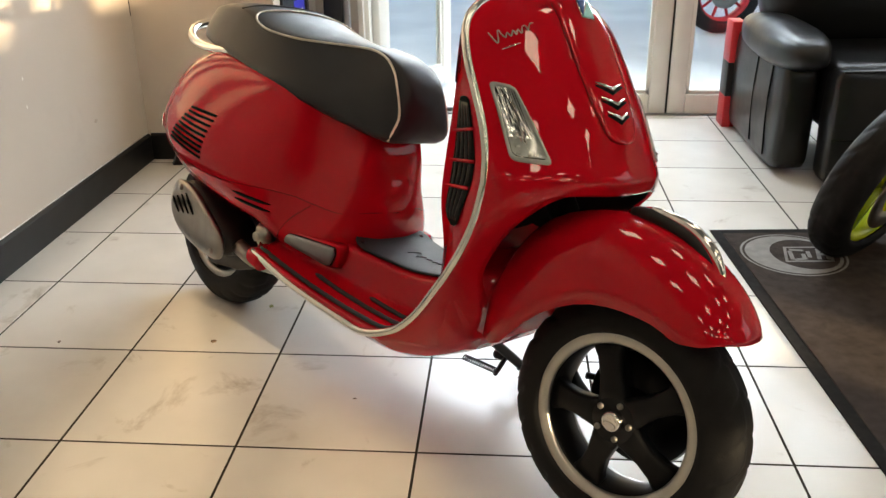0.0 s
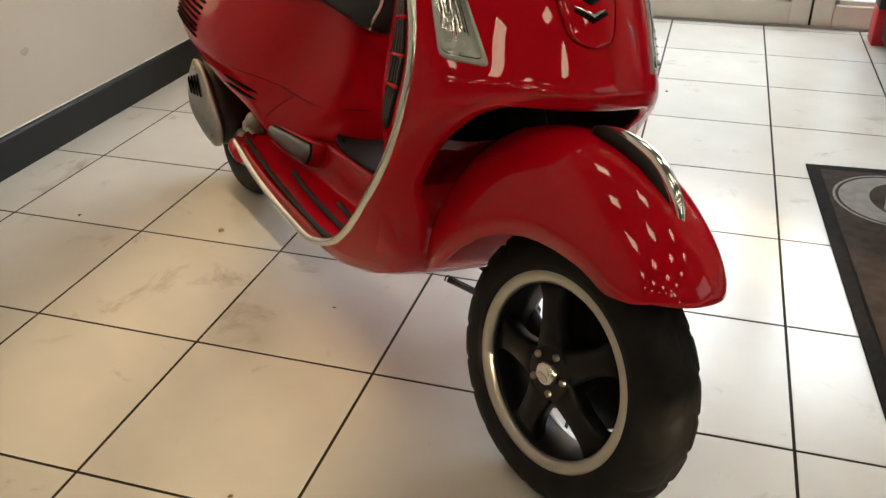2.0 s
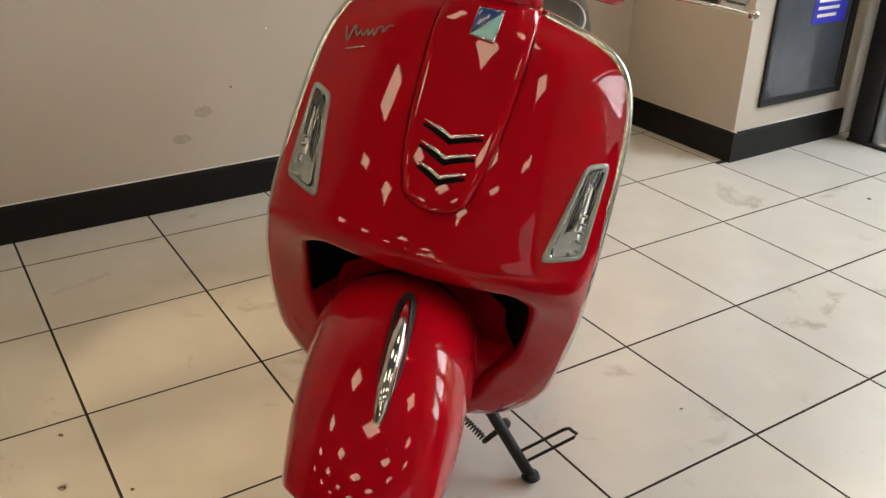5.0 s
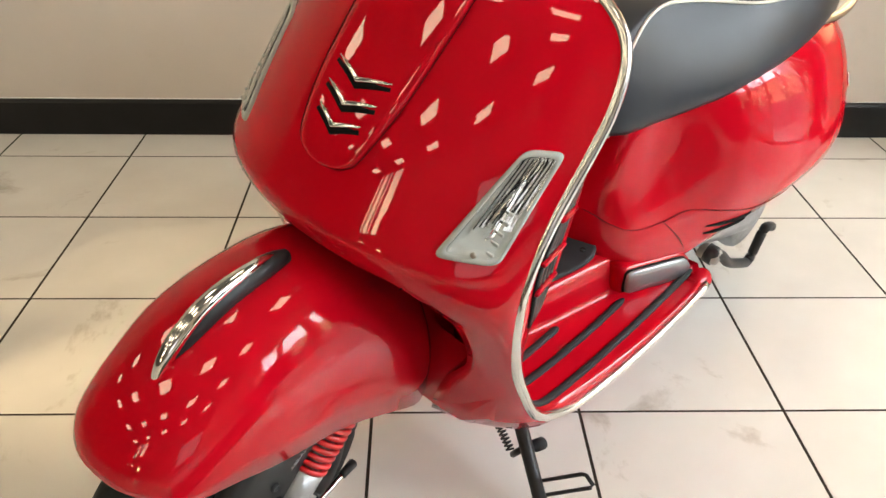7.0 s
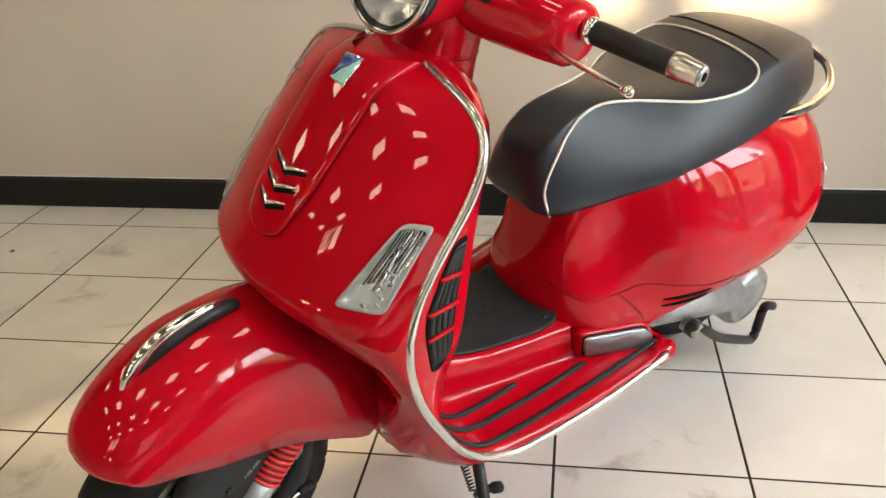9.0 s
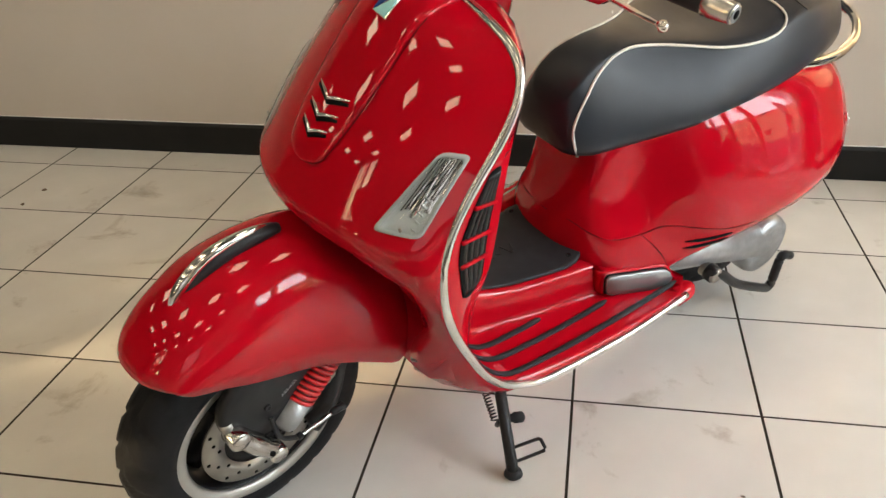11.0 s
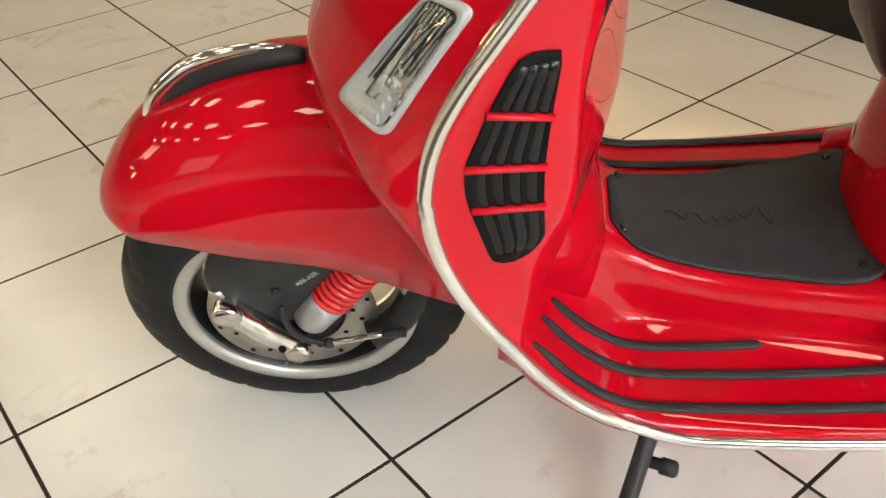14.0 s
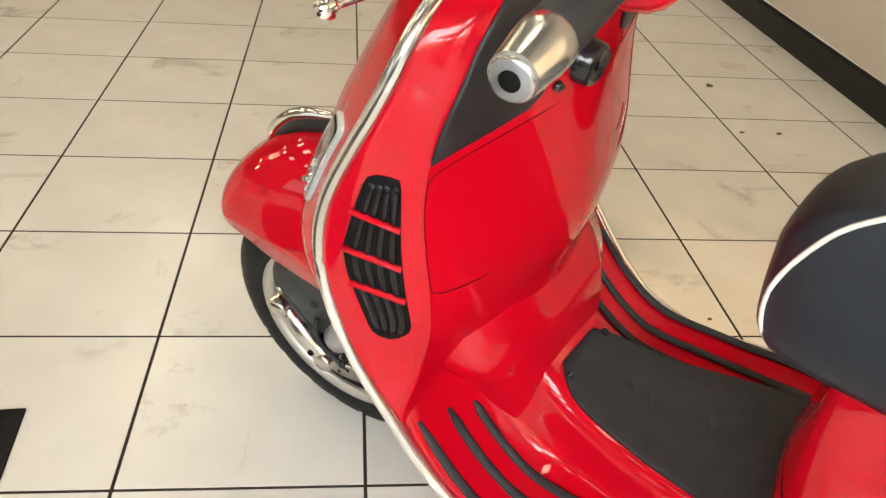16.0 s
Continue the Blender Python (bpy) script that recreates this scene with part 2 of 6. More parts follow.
def smooth_line(points, n, closed=False):
    """n points on a Catmull-Rom line through the given ones, evenly by length."""
    p = [np.array(q, float) for q in points]
    if closed:
        p = p + [p[0]]
    out = []
    m = len(p)
    for i in range(m - 1):
        a = p[i - 1] if i else (p[-2] if closed else 2 * p[0] - p[1])
        d = p[i + 2] if i + 2 < m else (p[1] if closed else 2 * p[-1] - p[-2])
        b, c = p[i], p[i + 1]
        for s in np.linspace(0, 1, 12, endpoint=False):
            out.append(0.5 * (2 * b + (c - a) * s + (2 * a - 5 * b + 4 * c - d) * s**2 + (3 * b - a - 3 * c + d) * s**3))
    out.append(p[-1])
    out = np.array(out)
    run = np.r_[0, np.cumsum(np.linalg.norm(np.diff(out, axis=0), axis=1))]
    want = np.linspace(0, run[-1], n, endpoint=not closed)
    return [Vector([np.interp(w, run, out[:, k]) for k in range(out.shape[1])]) for w in want]


def tube(points, r, seg=8, closed=False, flat=1.0, cap=True, up=Vector((0, 0, 1))):
    """A rod along points; r a number or one per point; flat squeezes it along up."""
    pts = [Vector(p) for p in points]
    n = len(pts)
    rows = []
    for i, p in enumerate(pts):
        a = pts[i - 1] if (i or closed) else p
        b = pts[(i + 1) % n] if (i + 1 < n or closed) else p
        d = (b - a).normalized()
        s = d.cross(up)
        if s.length < 1e-3:
            s = d.cross(Vector((1, 0, 0)))
        s.normalize()
        u = s.cross(d).normalized()
        rr = r[i] if hasattr(r, "__len__") else r
        rows.append([p + s * (math.cos(k * 2 * math.pi / seg) * rr) + u * (math.sin(k * 2 * math.pi / seg) * rr * flat) for k in range(seg)])
    return grid(rows, close_u=True, close_v=closed, cap=cap and not closed)


def lathe(profile, seg=48, axis="y", closed=False):
    """A turned body: profile of (radius, along) about an axis."""
    rows = []
    for r, a in profile:
        ring = []
        for k in range(seg):
            c, s = math.cos(2 * math.pi * k / seg) * r, math.sin(2 * math.pi * k / seg) * r
            ring.append({"y": (c, a, s), "x": (a, c, s), "z": (c, s, a)}[axis])
        rows.append(ring)
    return grid(rows, close_u=True, close_v=closed)


def box(x0, y0, z0, x1, y1, z1, bevel=0.0, seg=2):
    bm = bmesh.new()
    bmesh.ops.create_cube(bm, size=1)
    for v in bm.verts:
        v.co = Vector(((x0 + x1) / 2 + v.co.x * (x1 - x0), (y0 + y1) / 2 + v.co.y * (y1 - y0), (z0 + z1) / 2 + v.co.z * (z1 - z0)))
    if bevel:
        bmesh.ops.bevel(bm, geom=bm.edges, offset=bevel, segments=seg, affect="EDGES", profile=0.5)
    return bm


def slab(outline, to, depth, inset=0.0):
    """A plate with the outline (u, v) laid by to(u, v, w), w from 0 to depth, its top inset."""
    n = len(outline)
    cu, cv = sum(p[0] for p in outline) / n, sum(p[1] for p in outline) / n
    rows = []
    for w, k in ((0, 1), (depth * 0.7, 1), (depth, 1 - inset)):
        rows.append([to(cu + (u - cu) * k, cv + (v - cv) * k, w) for u, v in outline])
    for k in (0.5, 0.02):
        rows.append([to(cu + (u - cu) * k * (1 - inset), cv + (v - cv) * k * (1 - inset), depth) for u, v in outline])
    return grid(rows, close_u=True, cap=True)


def moved(bm, m):
    bmesh.ops.transform(bm, matrix=m, verts=bm.verts)
    return bm


# ---- the room ----
LEFT, BACK, DOOR, RIGHT, FRONT, HIGH = -0.588, 2.06, 2.86, 8.3, -11.2, 4.2

floor = part("floor", box(LEFT - 0.2, FRONT - 0.2, -0.12, RIGHT + 0.2, DOOR + 0.12, -0.0005), M_GROUT, smooth=False)
tagged(floor, "cream porcelain floor tiles with dark grout lines", "floor", kind="structure")

wall_left = part("wall_left", box(LEFT - 0.2, FRONT, 0, LEFT, BACK, HIGH), M_WALL, smooth=False)
tagged(wall_left, "beige painted plaster wall with faint scuffs", "wall", kind="structure")
wall_back = part("wall_back", box(LEFT - 0.2, BACK, 0, 0.02, DOOR + 0.1, HIGH), M_WALL, smooth=False)
tagged(wall_back, "beige painted wall corner beside the glazed entrance", "wall", kind="structure")
wall_front = part("wall_front", box(LEFT - 0.2, FRONT - 0.2, 0, RIGHT + 0.2, FRONT, HIGH), M_FARWALL, smooth=False)
tagged(wall_front, "dark brown painted wall of the showroom", "wall", kind="structure")
ceiling = part("ceiling", box(LEFT - 0.2, FRONT - 0.2, HIGH, RIGHT + 0.2, DOOR + 0.12, HIGH + 0.15), M_CEIL, smooth=False)
tagged(ceiling, "dark grey suspended showroom ceiling", "ceiling", kind="structure")


def wall_with_holes(name, x0, x1, y0, y1, holes, mat, label, along="y"):
    """A wall from (x0, y0) to (x1, y1) in plan, with openings (a0, a1, z0, z1) along it."""
    cuts = sorted({v for h in holes for v in h[:2]} | {y0 if along == "y" else x0, y1 if along == "y" else x1})
    bms = []
    for a, b in zip(cuts, cuts[1:]):
        over = sorted((h[2], h[3]) for h in holes if h[0] <= a + 1e-6 and h[1] >= b - 1e-6)
        z = 0.0
        for lo, hi in over + [(HIGH, HIGH)]:
            if lo > z + 1e-4:
                bms.append(box(x0, a, z, x1, b, lo) if along == "y" else box(a, y0, z, b, y1, lo))
            z = hi
    ob = part(name, join(*bms), mat, smooth=False)
    return tagged(ob, label, "wall", kind="structure")


# Unseen openings: windows behind the wall's sun patches, slits added to shape floor sun
HIGH_WINDOWS = [(-7.21, -6.87, 2.745, 4.12), (-6.84, -6.32, 2.745, 4.12), (-6.29, -6.0, 2.745, 4.12), (-5.88, -5.05, 2.745, 4.12)]
SUN_SLITS = [(-7.75, -7.35, 1.84, 1.905), (-7.35, -6.3, 1.73, 1.82), (-7.35, -6.3, 1.84, 1.93), (-6.3, -5.95, 1.76, 1.825), (-6.3, -5.95, 1.84, 1.905), (-5.27, -4.70, 1.1, 1.61)]
# Added openings that give the unseen side lamp a place in the wall
ADDED_WINDOWS = [(0.25, 1.4, 0.35, 2.05), (1.5, 2.6, 0.35, 2.05)]
wall_right = wall_with_holes("wall_right", RIGHT, RIGHT + 0.2, FRONT, DOOR + 0.1, HIGH_WINDOWS + SUN_SLITS + ADDED_WINDOWS, M_FARWALL, "unseen dark brown painted wall with openings added to shape the sunlight")
wall_door = wall_with_holes("wall_door", 0.02, RIGHT + 0.2, DOOR, DOOR + 0.1, [(0.24, 3.4, 0.0, 2.3)], M_WALL, "beige painted wall round the glazed entrance", along="x")


def skirting(name, x0, y0, x1, y1, out):
    """Black skirting with a rounded top from (x0, y0) to (x1, y1); out is its way into the room."""
    o = Vector((out[0], out[1], 0))
    prof = [(0, 0), (0.014, 0), (0.014, 0.107), (0.010, 0.115), (0.005, 0.118), (0, 0.118)]
    rows = [[Vector((x, y, 0)) + o * a + Vector((0, 0, h)) for a, h in prof] for x, y in ((x0, y0), (x1, y1))]
    ob = part(name, grid(rows, close_u=True, cap=True), M_SKIRT, smooth=False)
    # White bead that paints in the thin highlight along the skirting's top edge
    bead = [Vector((x, y, 0)) + o * 0.002 + Vector((0, 0, 0.119)) for x, y in ((x0, y0), (x1, y1))]
    part("sealant_bead", tube(bead, 0.0022, 6), M_UPVC, ob, "thin white line for the highlight on the skirting top")
    return tagged(ob, "black gloss skirting board along the wall", "skirting", kind="structure")


skirting("baseboard_left", LEFT, FRONT, LEFT, BACK - 0.014, (1, 0))
skirting("baseboard_back", LEFT + 0.014, BACK, 0.034, BACK, (0, -1))
skirting("baseboard_return", 0.02, BACK, 0.02, 2.72, (1, 0))

# Square light panels in the ceiling
for px in range(4):
    for py in range(5):
        lx, ly = 0.9 + px * 2.2, 1.4 - py * 2.2
        lamp = thing("ceiling_light", "square white light panel set in the ceiling", "ceiling light", pose(lx, ly, HIGH), group="ceiling light panels")
        part("frame", join(box(-0.32, -0.32, -0.018, 0.32, -0.30, -0.001), box(-0.32, 0.30, -0.018, 0.32, 0.32, -0.001),
                           box(-0.32, -0.30, -0.018, -0.30, 0.30, -0.001), box(0.30, -0.30, -0.018, 0.32, 0.30, -0.001)), M_UPVC, lamp, smooth=False)
        part("diffuser", box(-0.30, -0.30, -0.012, 0.30, 0.30, -0.001), M_LIGHT, lamp, smooth=False)

# ---- the scooter ----
# Its own axes: x ahead from the front axle, y to its left, z up from the ground; it leans to its left on the side stand.
scooter = thing("scooter", "glossy red step-through motor scooter leaning on its side stand", "scooter", pose(1.1784, -0.2136, 0, -12.07, 0, -42.52))
STEER = Matrix.Translation((-0.08, 0.004, 0)) @ pose(0, 0, 0, 0, 0, 5.0) @ Matrix.Translation((0.08, 0, 0))
STEER_BAR = Matrix.Translation((-0.40, 0, 0)) @ pose(0, 0, 0, 0, 0, 5.0) @ Matrix.Translation((0.40, 0, 0))

# Front body, by height: trim edge (x, y); side panel's rear edge (x, y); middle of the knee box (x)
TRIM = [(0.268, -0.435, 0.248), (0.33, -0.355, 0.249), (0.41, -0.298, 0.249), (0.49, -0.25, 0.249), (0.57, -0.221, 0.246), (0.64, -0.215, 0.243),
        (0.70, -0.229, 0.240), (0.76, -0.26, 0.238), (0.83, -0.305, 0.234), (0.88, -0.332, 0.222), (0.914, -0.341, 0.199), (0.937, -0.344, 0.16), (0.951, -0.346, 0.10), (0.96, -0.347, 0.045)]
SIDE = [(0.268, -0.44, 0.242), (0.33, -0.36, 0.243), (0.38, -0.318, 0.24), (0.41, -0.306, 0.235), (0.48, -0.322, 0.214), (0.575, -0.345, 0.212), (0.73, -0.348, 0.21), (0.80, -0.36, 0.20), (0.88, -0.385, 0.175), (0.937, -0.395, 0.125), (0.96, -0.40, 0.045)]
KNEE = [(0.268, -0.41), (0.38, -0.372), (0.44, -0.364), (0.50, -0.374), (0.55, -0.390), (0.585, -0.401), (0.615, -0.405), (0.70, -0.404), (0.80, -0.406), (0.88, -0.415), (0.96, -0.415)]
NOSE = [(0.268, -0.282), (0.33, -0.257), (0.39, -0.25), (0.47, -0.238), (0.55, -0.185), (0.61, -0.112), (0.64, -0.092), (0.655, -0.088), (0.67, -0.092), (0.70, -0.11), (0.755, -0.137), (0.80, -0.168), (0.87, -0.216), (0.93, -0.258), (0.98, -0.298), (1.0, -0.315)]
ARCH = [(0.20, -0.36, 0.08), (0.268, -0.30, 0.108), (0.33, -0.275, 0.125), (0.39, -0.268, 0.142), (0.42, -0.26, 0.16), (0.45, -0.25, 0.174), (0.50, -0.23, 0.177), (0.55, -0.205, 0.175), (0.60, -0.14, 0.166), (0.615, -0.12, 0.155), (0.624, -0.10, 0.140), (0.630, -0.085, 0.12)]
LIP = 0.628
# How full the shield is across its width, by height
FULLNESS = [(0.50, 1.9, 0.526), (0.64, 1.9, 0.56), (0.67, 2.1, 0.80), (0.70, 2.3, 1.0), (0.74, 2.4, 1.08), (0.80, 2.5, 1.1), (0.95, 2.5, 1.15)]


def eased(table, radius):
    """The table's curve, faired: averaged over a bell of the given radius (a number, or a function of the key)."""
    k0, k1 = table[0][0], table[-1][0]
    keys = np.linspace(k0 - 0.12, k1 + 0.12, 321)
    first, last = np.array(table[0][1:], float), np.array(table[-1][1:], float)
    s0 = (np.array(spline(table, k0 + 0.004)) - first) / 0.004
    s1 = (last - np.array(spline(table, k1 - 0.004))) / 0.004
    vals = np.array([first + s0 * (k - k0) if k < k0 else last + s1 * (k - k1) if k > k1 else spline(table, k) for k in keys])
    out = []
    for k in keys:
        if k0 - 1e-6 <= k <= k1 + 1e-6:
            w = np.exp(-0.5 * ((keys - k) / (radius(k) if callable(radius) else radius)) ** 2)
            out.append((k, *(w[:, None] * vals).sum(0) / w.sum()))
    return np.array(out)


NOSE = eased(NOSE, lambda z: 0.006 + 0.020 * min(1.0, max(0.0, (z - 0.66) / 0.05)))
TRIM = eased(TRIM, lambda z: 0.016 - 0.009 * min(1.0, max(0.0, (z - 0.86) / 0.04)))
FULLNESS = eased(FULLNESS, 0.022)


def shield(z, y):
    """A point on the front of the leg shield at height z, y to the left."""
    tx, ty = spline(TRIM, z)
    fx = spline(NOSE, z)[0]
    k = min(1.0, abs(y) / ty)
    a, b = spline(FULLNESS, z)
    return Vector((tx + (fx - tx) * (1 - k**a) ** b, y, z))


def shield_normal(z, y):
    a, b = shield(z + 0.004, y) - shield(z - 0.004, y), shield(z, y + 0.004) - shield(z, y - 0.004)
    n = a.cross(b)
    return (n if n.x > 0 else -n).normalized()


def on_shield(z, y, out):
    return shield(z, y) + shield_normal(z, y) * out


def knee_point(a, z):
    """On the rear face of the front body: a = 0 at the side panel's edge, 1 in the middle; low down only the tunnel stands out."""
    sx, sy = spline(SIDE, z)
    kx = spline(KNEE, z)[0]
    t = a * math.pi / 2
    y = sy * max(0.0, math.cos(t)) ** 0.7
    w = min(1.0, max(0.0, (z - 0.31) / 0.26))
    w = w * w * (3 - 2 * w)
    reach = 0.095 + (sy - 0.095) * w
    high = max(0.0, 1 - (y / reach) ** 1.4)
    q = max(0.0, 1 - (y / reach) ** 2)
    low = q * q * (3 - 2 * q)
    return Vector((sx + (kx - sx) * (high * w + low * (1 - w)), y, z))


def front_section(z):
    tx, ty = spline(TRIM, z)
    sx, sy = spline(SIDE, z)
    kx = spline(KNEE, z)[0]
    half = []
    if z > LIP:
        for k in range(14):
            y = ty * math.sin(k / 14 * math.pi / 2)
            half.append(shield(z, y))
    else:
        ay = spline(ARCH, z)[1]
        ax = shield(z, ay).x
        well = ax - 0.14
        half += [Vector((well, 0, z)), Vector((well, ay * 0.5, z)), Vector((well + 0.03, ay * 0.85, z)), Vector((ax - 0.03, ay * 0.97, z)), Vector((ax - 0.008, ay * 0.995, z))]
        t0 = math.asin(ay / ty)
        for k in range(9):
            half.append(shield(z, ty * math.sin(t0 + (math.pi / 2 - t0) * k / 9)))
    half.append(Vector((tx, ty, z)))
    for k in (0.33, 0.66, 1.0):
        half.append(Vector((tx + (sx - tx) * k, ty + (sy - ty) * k, z)))
    for k in range(1, 25):
        half.append(knee_point(k / 24, z))
    return half


def right_of(p):
    """The mirrored point on the right; low down that side sits a little further in."""
    low = min(1.0, max(0.0, (0.60 - p.z) / 0.30))
    return Vector((p.x, -p.y + 0.013 * low * min(1.0, p.y / 0.12), p.z))


def side_of(p, s):
    return Vector(p) if s > 0 else right_of(Vector(p))


def mirrored_ring(half):
    return half + [right_of(p) for p in reversed(half[1:-1])]


levels = [0.27 + 0.012 * k for k in range(25)] + [0.57, 0.585, 0.60, 0.61, 0.617, 0.622, 0.6255, 0.6278]
levels += [0.629, 0.633, 0.64, 0.648, 0.655, 0.661, 0.668, 0.68, 0.70, 0.72, 0.74, 0.76, 0.78, 0.80, 0.82, 0.84, 0.86, 0.875, 0.89, 0.902, 0.914, 0.925, 0.934, 0.942, 0.95, 0.957]
rings = [mirrored_ring(front_section(z)) for z in levels]
leg_shield = part("leg_shield", grid(rings, close_u=True, cap=True), M_RED, scooter, "glossy red leg shield and knee box")

# Raised middle panel of the shield, with a rounded foot
def tie_half(z):
    if z < 0.742:
        return max(0.0, math.sqrt(max(0.0, 1 - ((0.742 - z) / 0.024) ** 2))) * 0.047
    return spline([(0.742, 0.047), (0.77, 0.055), (0.80, 0.061), (0.84, 0.065), (0.90, 0.068), (1.0, 0.066)], z)[0]


tie_levels = [0.7182, 0.719, 0.721, 0.725, 0.732, 0.742] + [0.742 + 0.011 * k for k in range(1, 21)]
rows = []
for z in tie_levels:
    w = tie_half(z)
    row = []
    for k in (-1.0, -1.0, -0.94, -0.8, -0.5, 0.0, 0.5, 0.8, 0.94, 1.0, 1.0):
        row.append((k, len(row)))
    r = []
    for k, i in row:
        out = -0.006 if i in (0, 10) else (0.0018 if i in (1, 9) else 0.0034 + 0.003 * (1 - k * k) ** 0.5)
        zz = min(z, 0.955)
        base = on_shield(zz, k * w, out)
        if z > 0.955:
            base = base + Vector((-0.72, 0, 0.69)) * (z - 0.955) * 1.0
        r.append(base)
    rows.append(r)
part("horn_cover", grid(rows), M_RED, scooter, "raised red middle panel of the leg shield")
for s in (1, -1):
    seam = [on_shield(min(z, 0.95), s * (tie_half(z) + 0.0016), 0.0015) for z in tie_levels[5:24]]
    part("panel_gap", tube(seam, 0.0008, 5), M_SEAM, scooter)
foot = [on_shield(z, tie_half(z) + 0.0012, 0.0015) for z in tie_levels[5::-1]] + [on_shield(z, -tie_half(z) - 0.0012, 0.0015) for z in tie_levels[1:6]]
part("panel_gap", tube(foot, 0.0008, 5), M_SEAM, scooter)

# Three chrome chevrons over black slots
for i, (z, w) in enumerate(((0.809, 0.040), (0.785, 0.037), (0.762, 0.032))):
    pts = [on_shield(z + 0.012 * abs(k) ** 0.8 - 0.005, k * w, 0.0095 - 0.003 * abs(k)) for k in (-1, -0.7, -0.35, -0.1, 0, 0.1, 0.35, 0.7, 1)]
    slot = [p + Vector((-0.001, 0, -0.0075)) for p in pts]
    hole = part("grille_slot", tube(slot, 0.0052, 8, flat=0.9), M_DARK, scooter, "black slot of the front grille")
    part("chevron", tube(pts, [0.001, 0.0022, 0.0029, 0.0032, 0.0033, 0.0032, 0.0029, 0.0022, 0.001], 8), M_CHROME, scooter, "chrome chevron of the front grille")

# Badge: a split blue and pale blue lozenge with a light ring
def badge_at(u, v, w):
    zz = 0.936 + v * 0.95
    p = on_shield(min(zz, 0.955), u, 0.0072 + w)
    return p if zz <= 0.955 else p + Vector((-0.7, 0, 0.7)) * (zz - 0.955)


badge = part("badge", slab([(-0.0145, 0.0190), (0.0185, 0.0210), (0.0180, -0.0175), (-0.0175, -0.0155)], badge_at, 0.003, 0.03), M_CHROME, scooter, "small chrome-edged four-sided badge")
part("badge_field", slab([(-0.0128, 0.0172), (0.0165, 0.0192), (-0.0155, -0.0130)], lambda u, v, w: badge_at(u, v, w + 0.003), 0.0012, 0.03), M_BLUE, badge, "dark blue badge field")
part("badge_field", slab([(0.0168, 0.0172), (0.0163, -0.0158), (-0.0145, -0.0143)], lambda u, v, w: badge_at(u, v, w + 0.003), 0.0012, 0.03), M_CYAN, badge, "pale blue badge field")

# Long silver script on the shield, as a plain wavy stroke
def script(name, to, length, height, r, parent, mat):
    pts = [(0, 0.9), (0.07, 0.2), (0.12, 0.0), (0.2, 0.9), (0.24, 0.5), (0.3, 0.2), (0.36, 0.5), (0.42, 0.15), (0.5, 0.5), (0.54, 0.1), (0.6, 0.45), (0.66, 0.05), (0.72, 0.5), (0.8, 0.5), (0.83, 0.15), (0.92, 0.5), (1.0, 0.45)]
    line = [to(u * length, v * height) for u, v in pts]
    return part(name, tube(smooth_line(line, 60), r, 6), mat, parent, "silver script flourish")


script("script_emblem", lambda u, v: on_shield(0.858 + v + u * 0.50, -0.196 + u, 0.002), 0.072, 0.020, 0.0012, scooter, M_STEEL)
part("script_underline", tube([on_shield(0.852 + u * 0.5, -0.186 + u, 0.002) for u in (0, 0.01, 0.02, 0.03)], 0.0012, 6), M_CHROME, scooter)

# Silver edge trim and the rubber lip behind it
trim_pts = [(-0.885, 0.262, 0.312), (-0.86, 0.264, 0.308), (-0.75, 0.264, 0.286), (-0.65, 0.262, 0.273), (-0.55, 0.258, 0.264), (-0.48, 0.253, 0.261)]
trim_pts += [(*spline(TRIM, z), z) for z in (0.29, 0.33, 0.37, 0.41, 0.45, 0.49, 0.53, 0.57, 0.61, 0.64, 0.67, 0.70, 0.73, 0.76, 0.80, 0.83, 0.86, 0.88, 0.90, 0.914, 0.927, 0.937, 0.945, 0.951, 0.956)]
for s in (1, -1):
    line = smooth_line(trim_pts, 110)
    line = [side_of(p + Vector((-0.005, -0.003, 0.0)), s) for p in line]
    part("edge_trim", tube(line, 0.0080, 10), M_SILVER, scooter, "satin silver edge trim of the leg shield and floor")

# Front turn lamps, let into the shield
def rounded(corners, r=0.22, n=6):
    """Corners (a, b) rounded off by the share r of their sides."""
    out = []
    m = len(corners)
    for i in range(m):
        p, a, b = Vector(corners[i]), Vector(corners[i - 1]), Vector(corners[(i + 1) % m])
        rr = min(0.010, r * min((a - p).length, (b - p).length))
        s0, s1 = p + (a - p).normalized() * rr, p + (b - p).normalized() * rr
        for k in range(n):
            t = k / (n - 1)
            out.append(tuple((1 - t) ** 2 * s0 + 2 * t * (1 - t) * p + t * t * s1))
        out.append(tuple(s1.lerp(b + (p - b).normalized() * rr, 0.33)))
        out.append(tuple(s1.lerp(b + (p - b).normalized() * rr, 0.67)))
    return out


LAMP = rounded([(0.678, 0.161), (0.678, 0.2165), (0.798, 0.2175), (0.796, 0.187)], 0.3)


def lamp_outline(k=1.0, shift=0.0):
    cz, cy = 0.736, 0.197
    return [(cz + (z - cz) * (1 - (1 - k) * 0.55), cy + (y - cy) * k) for z, y in LAMP]


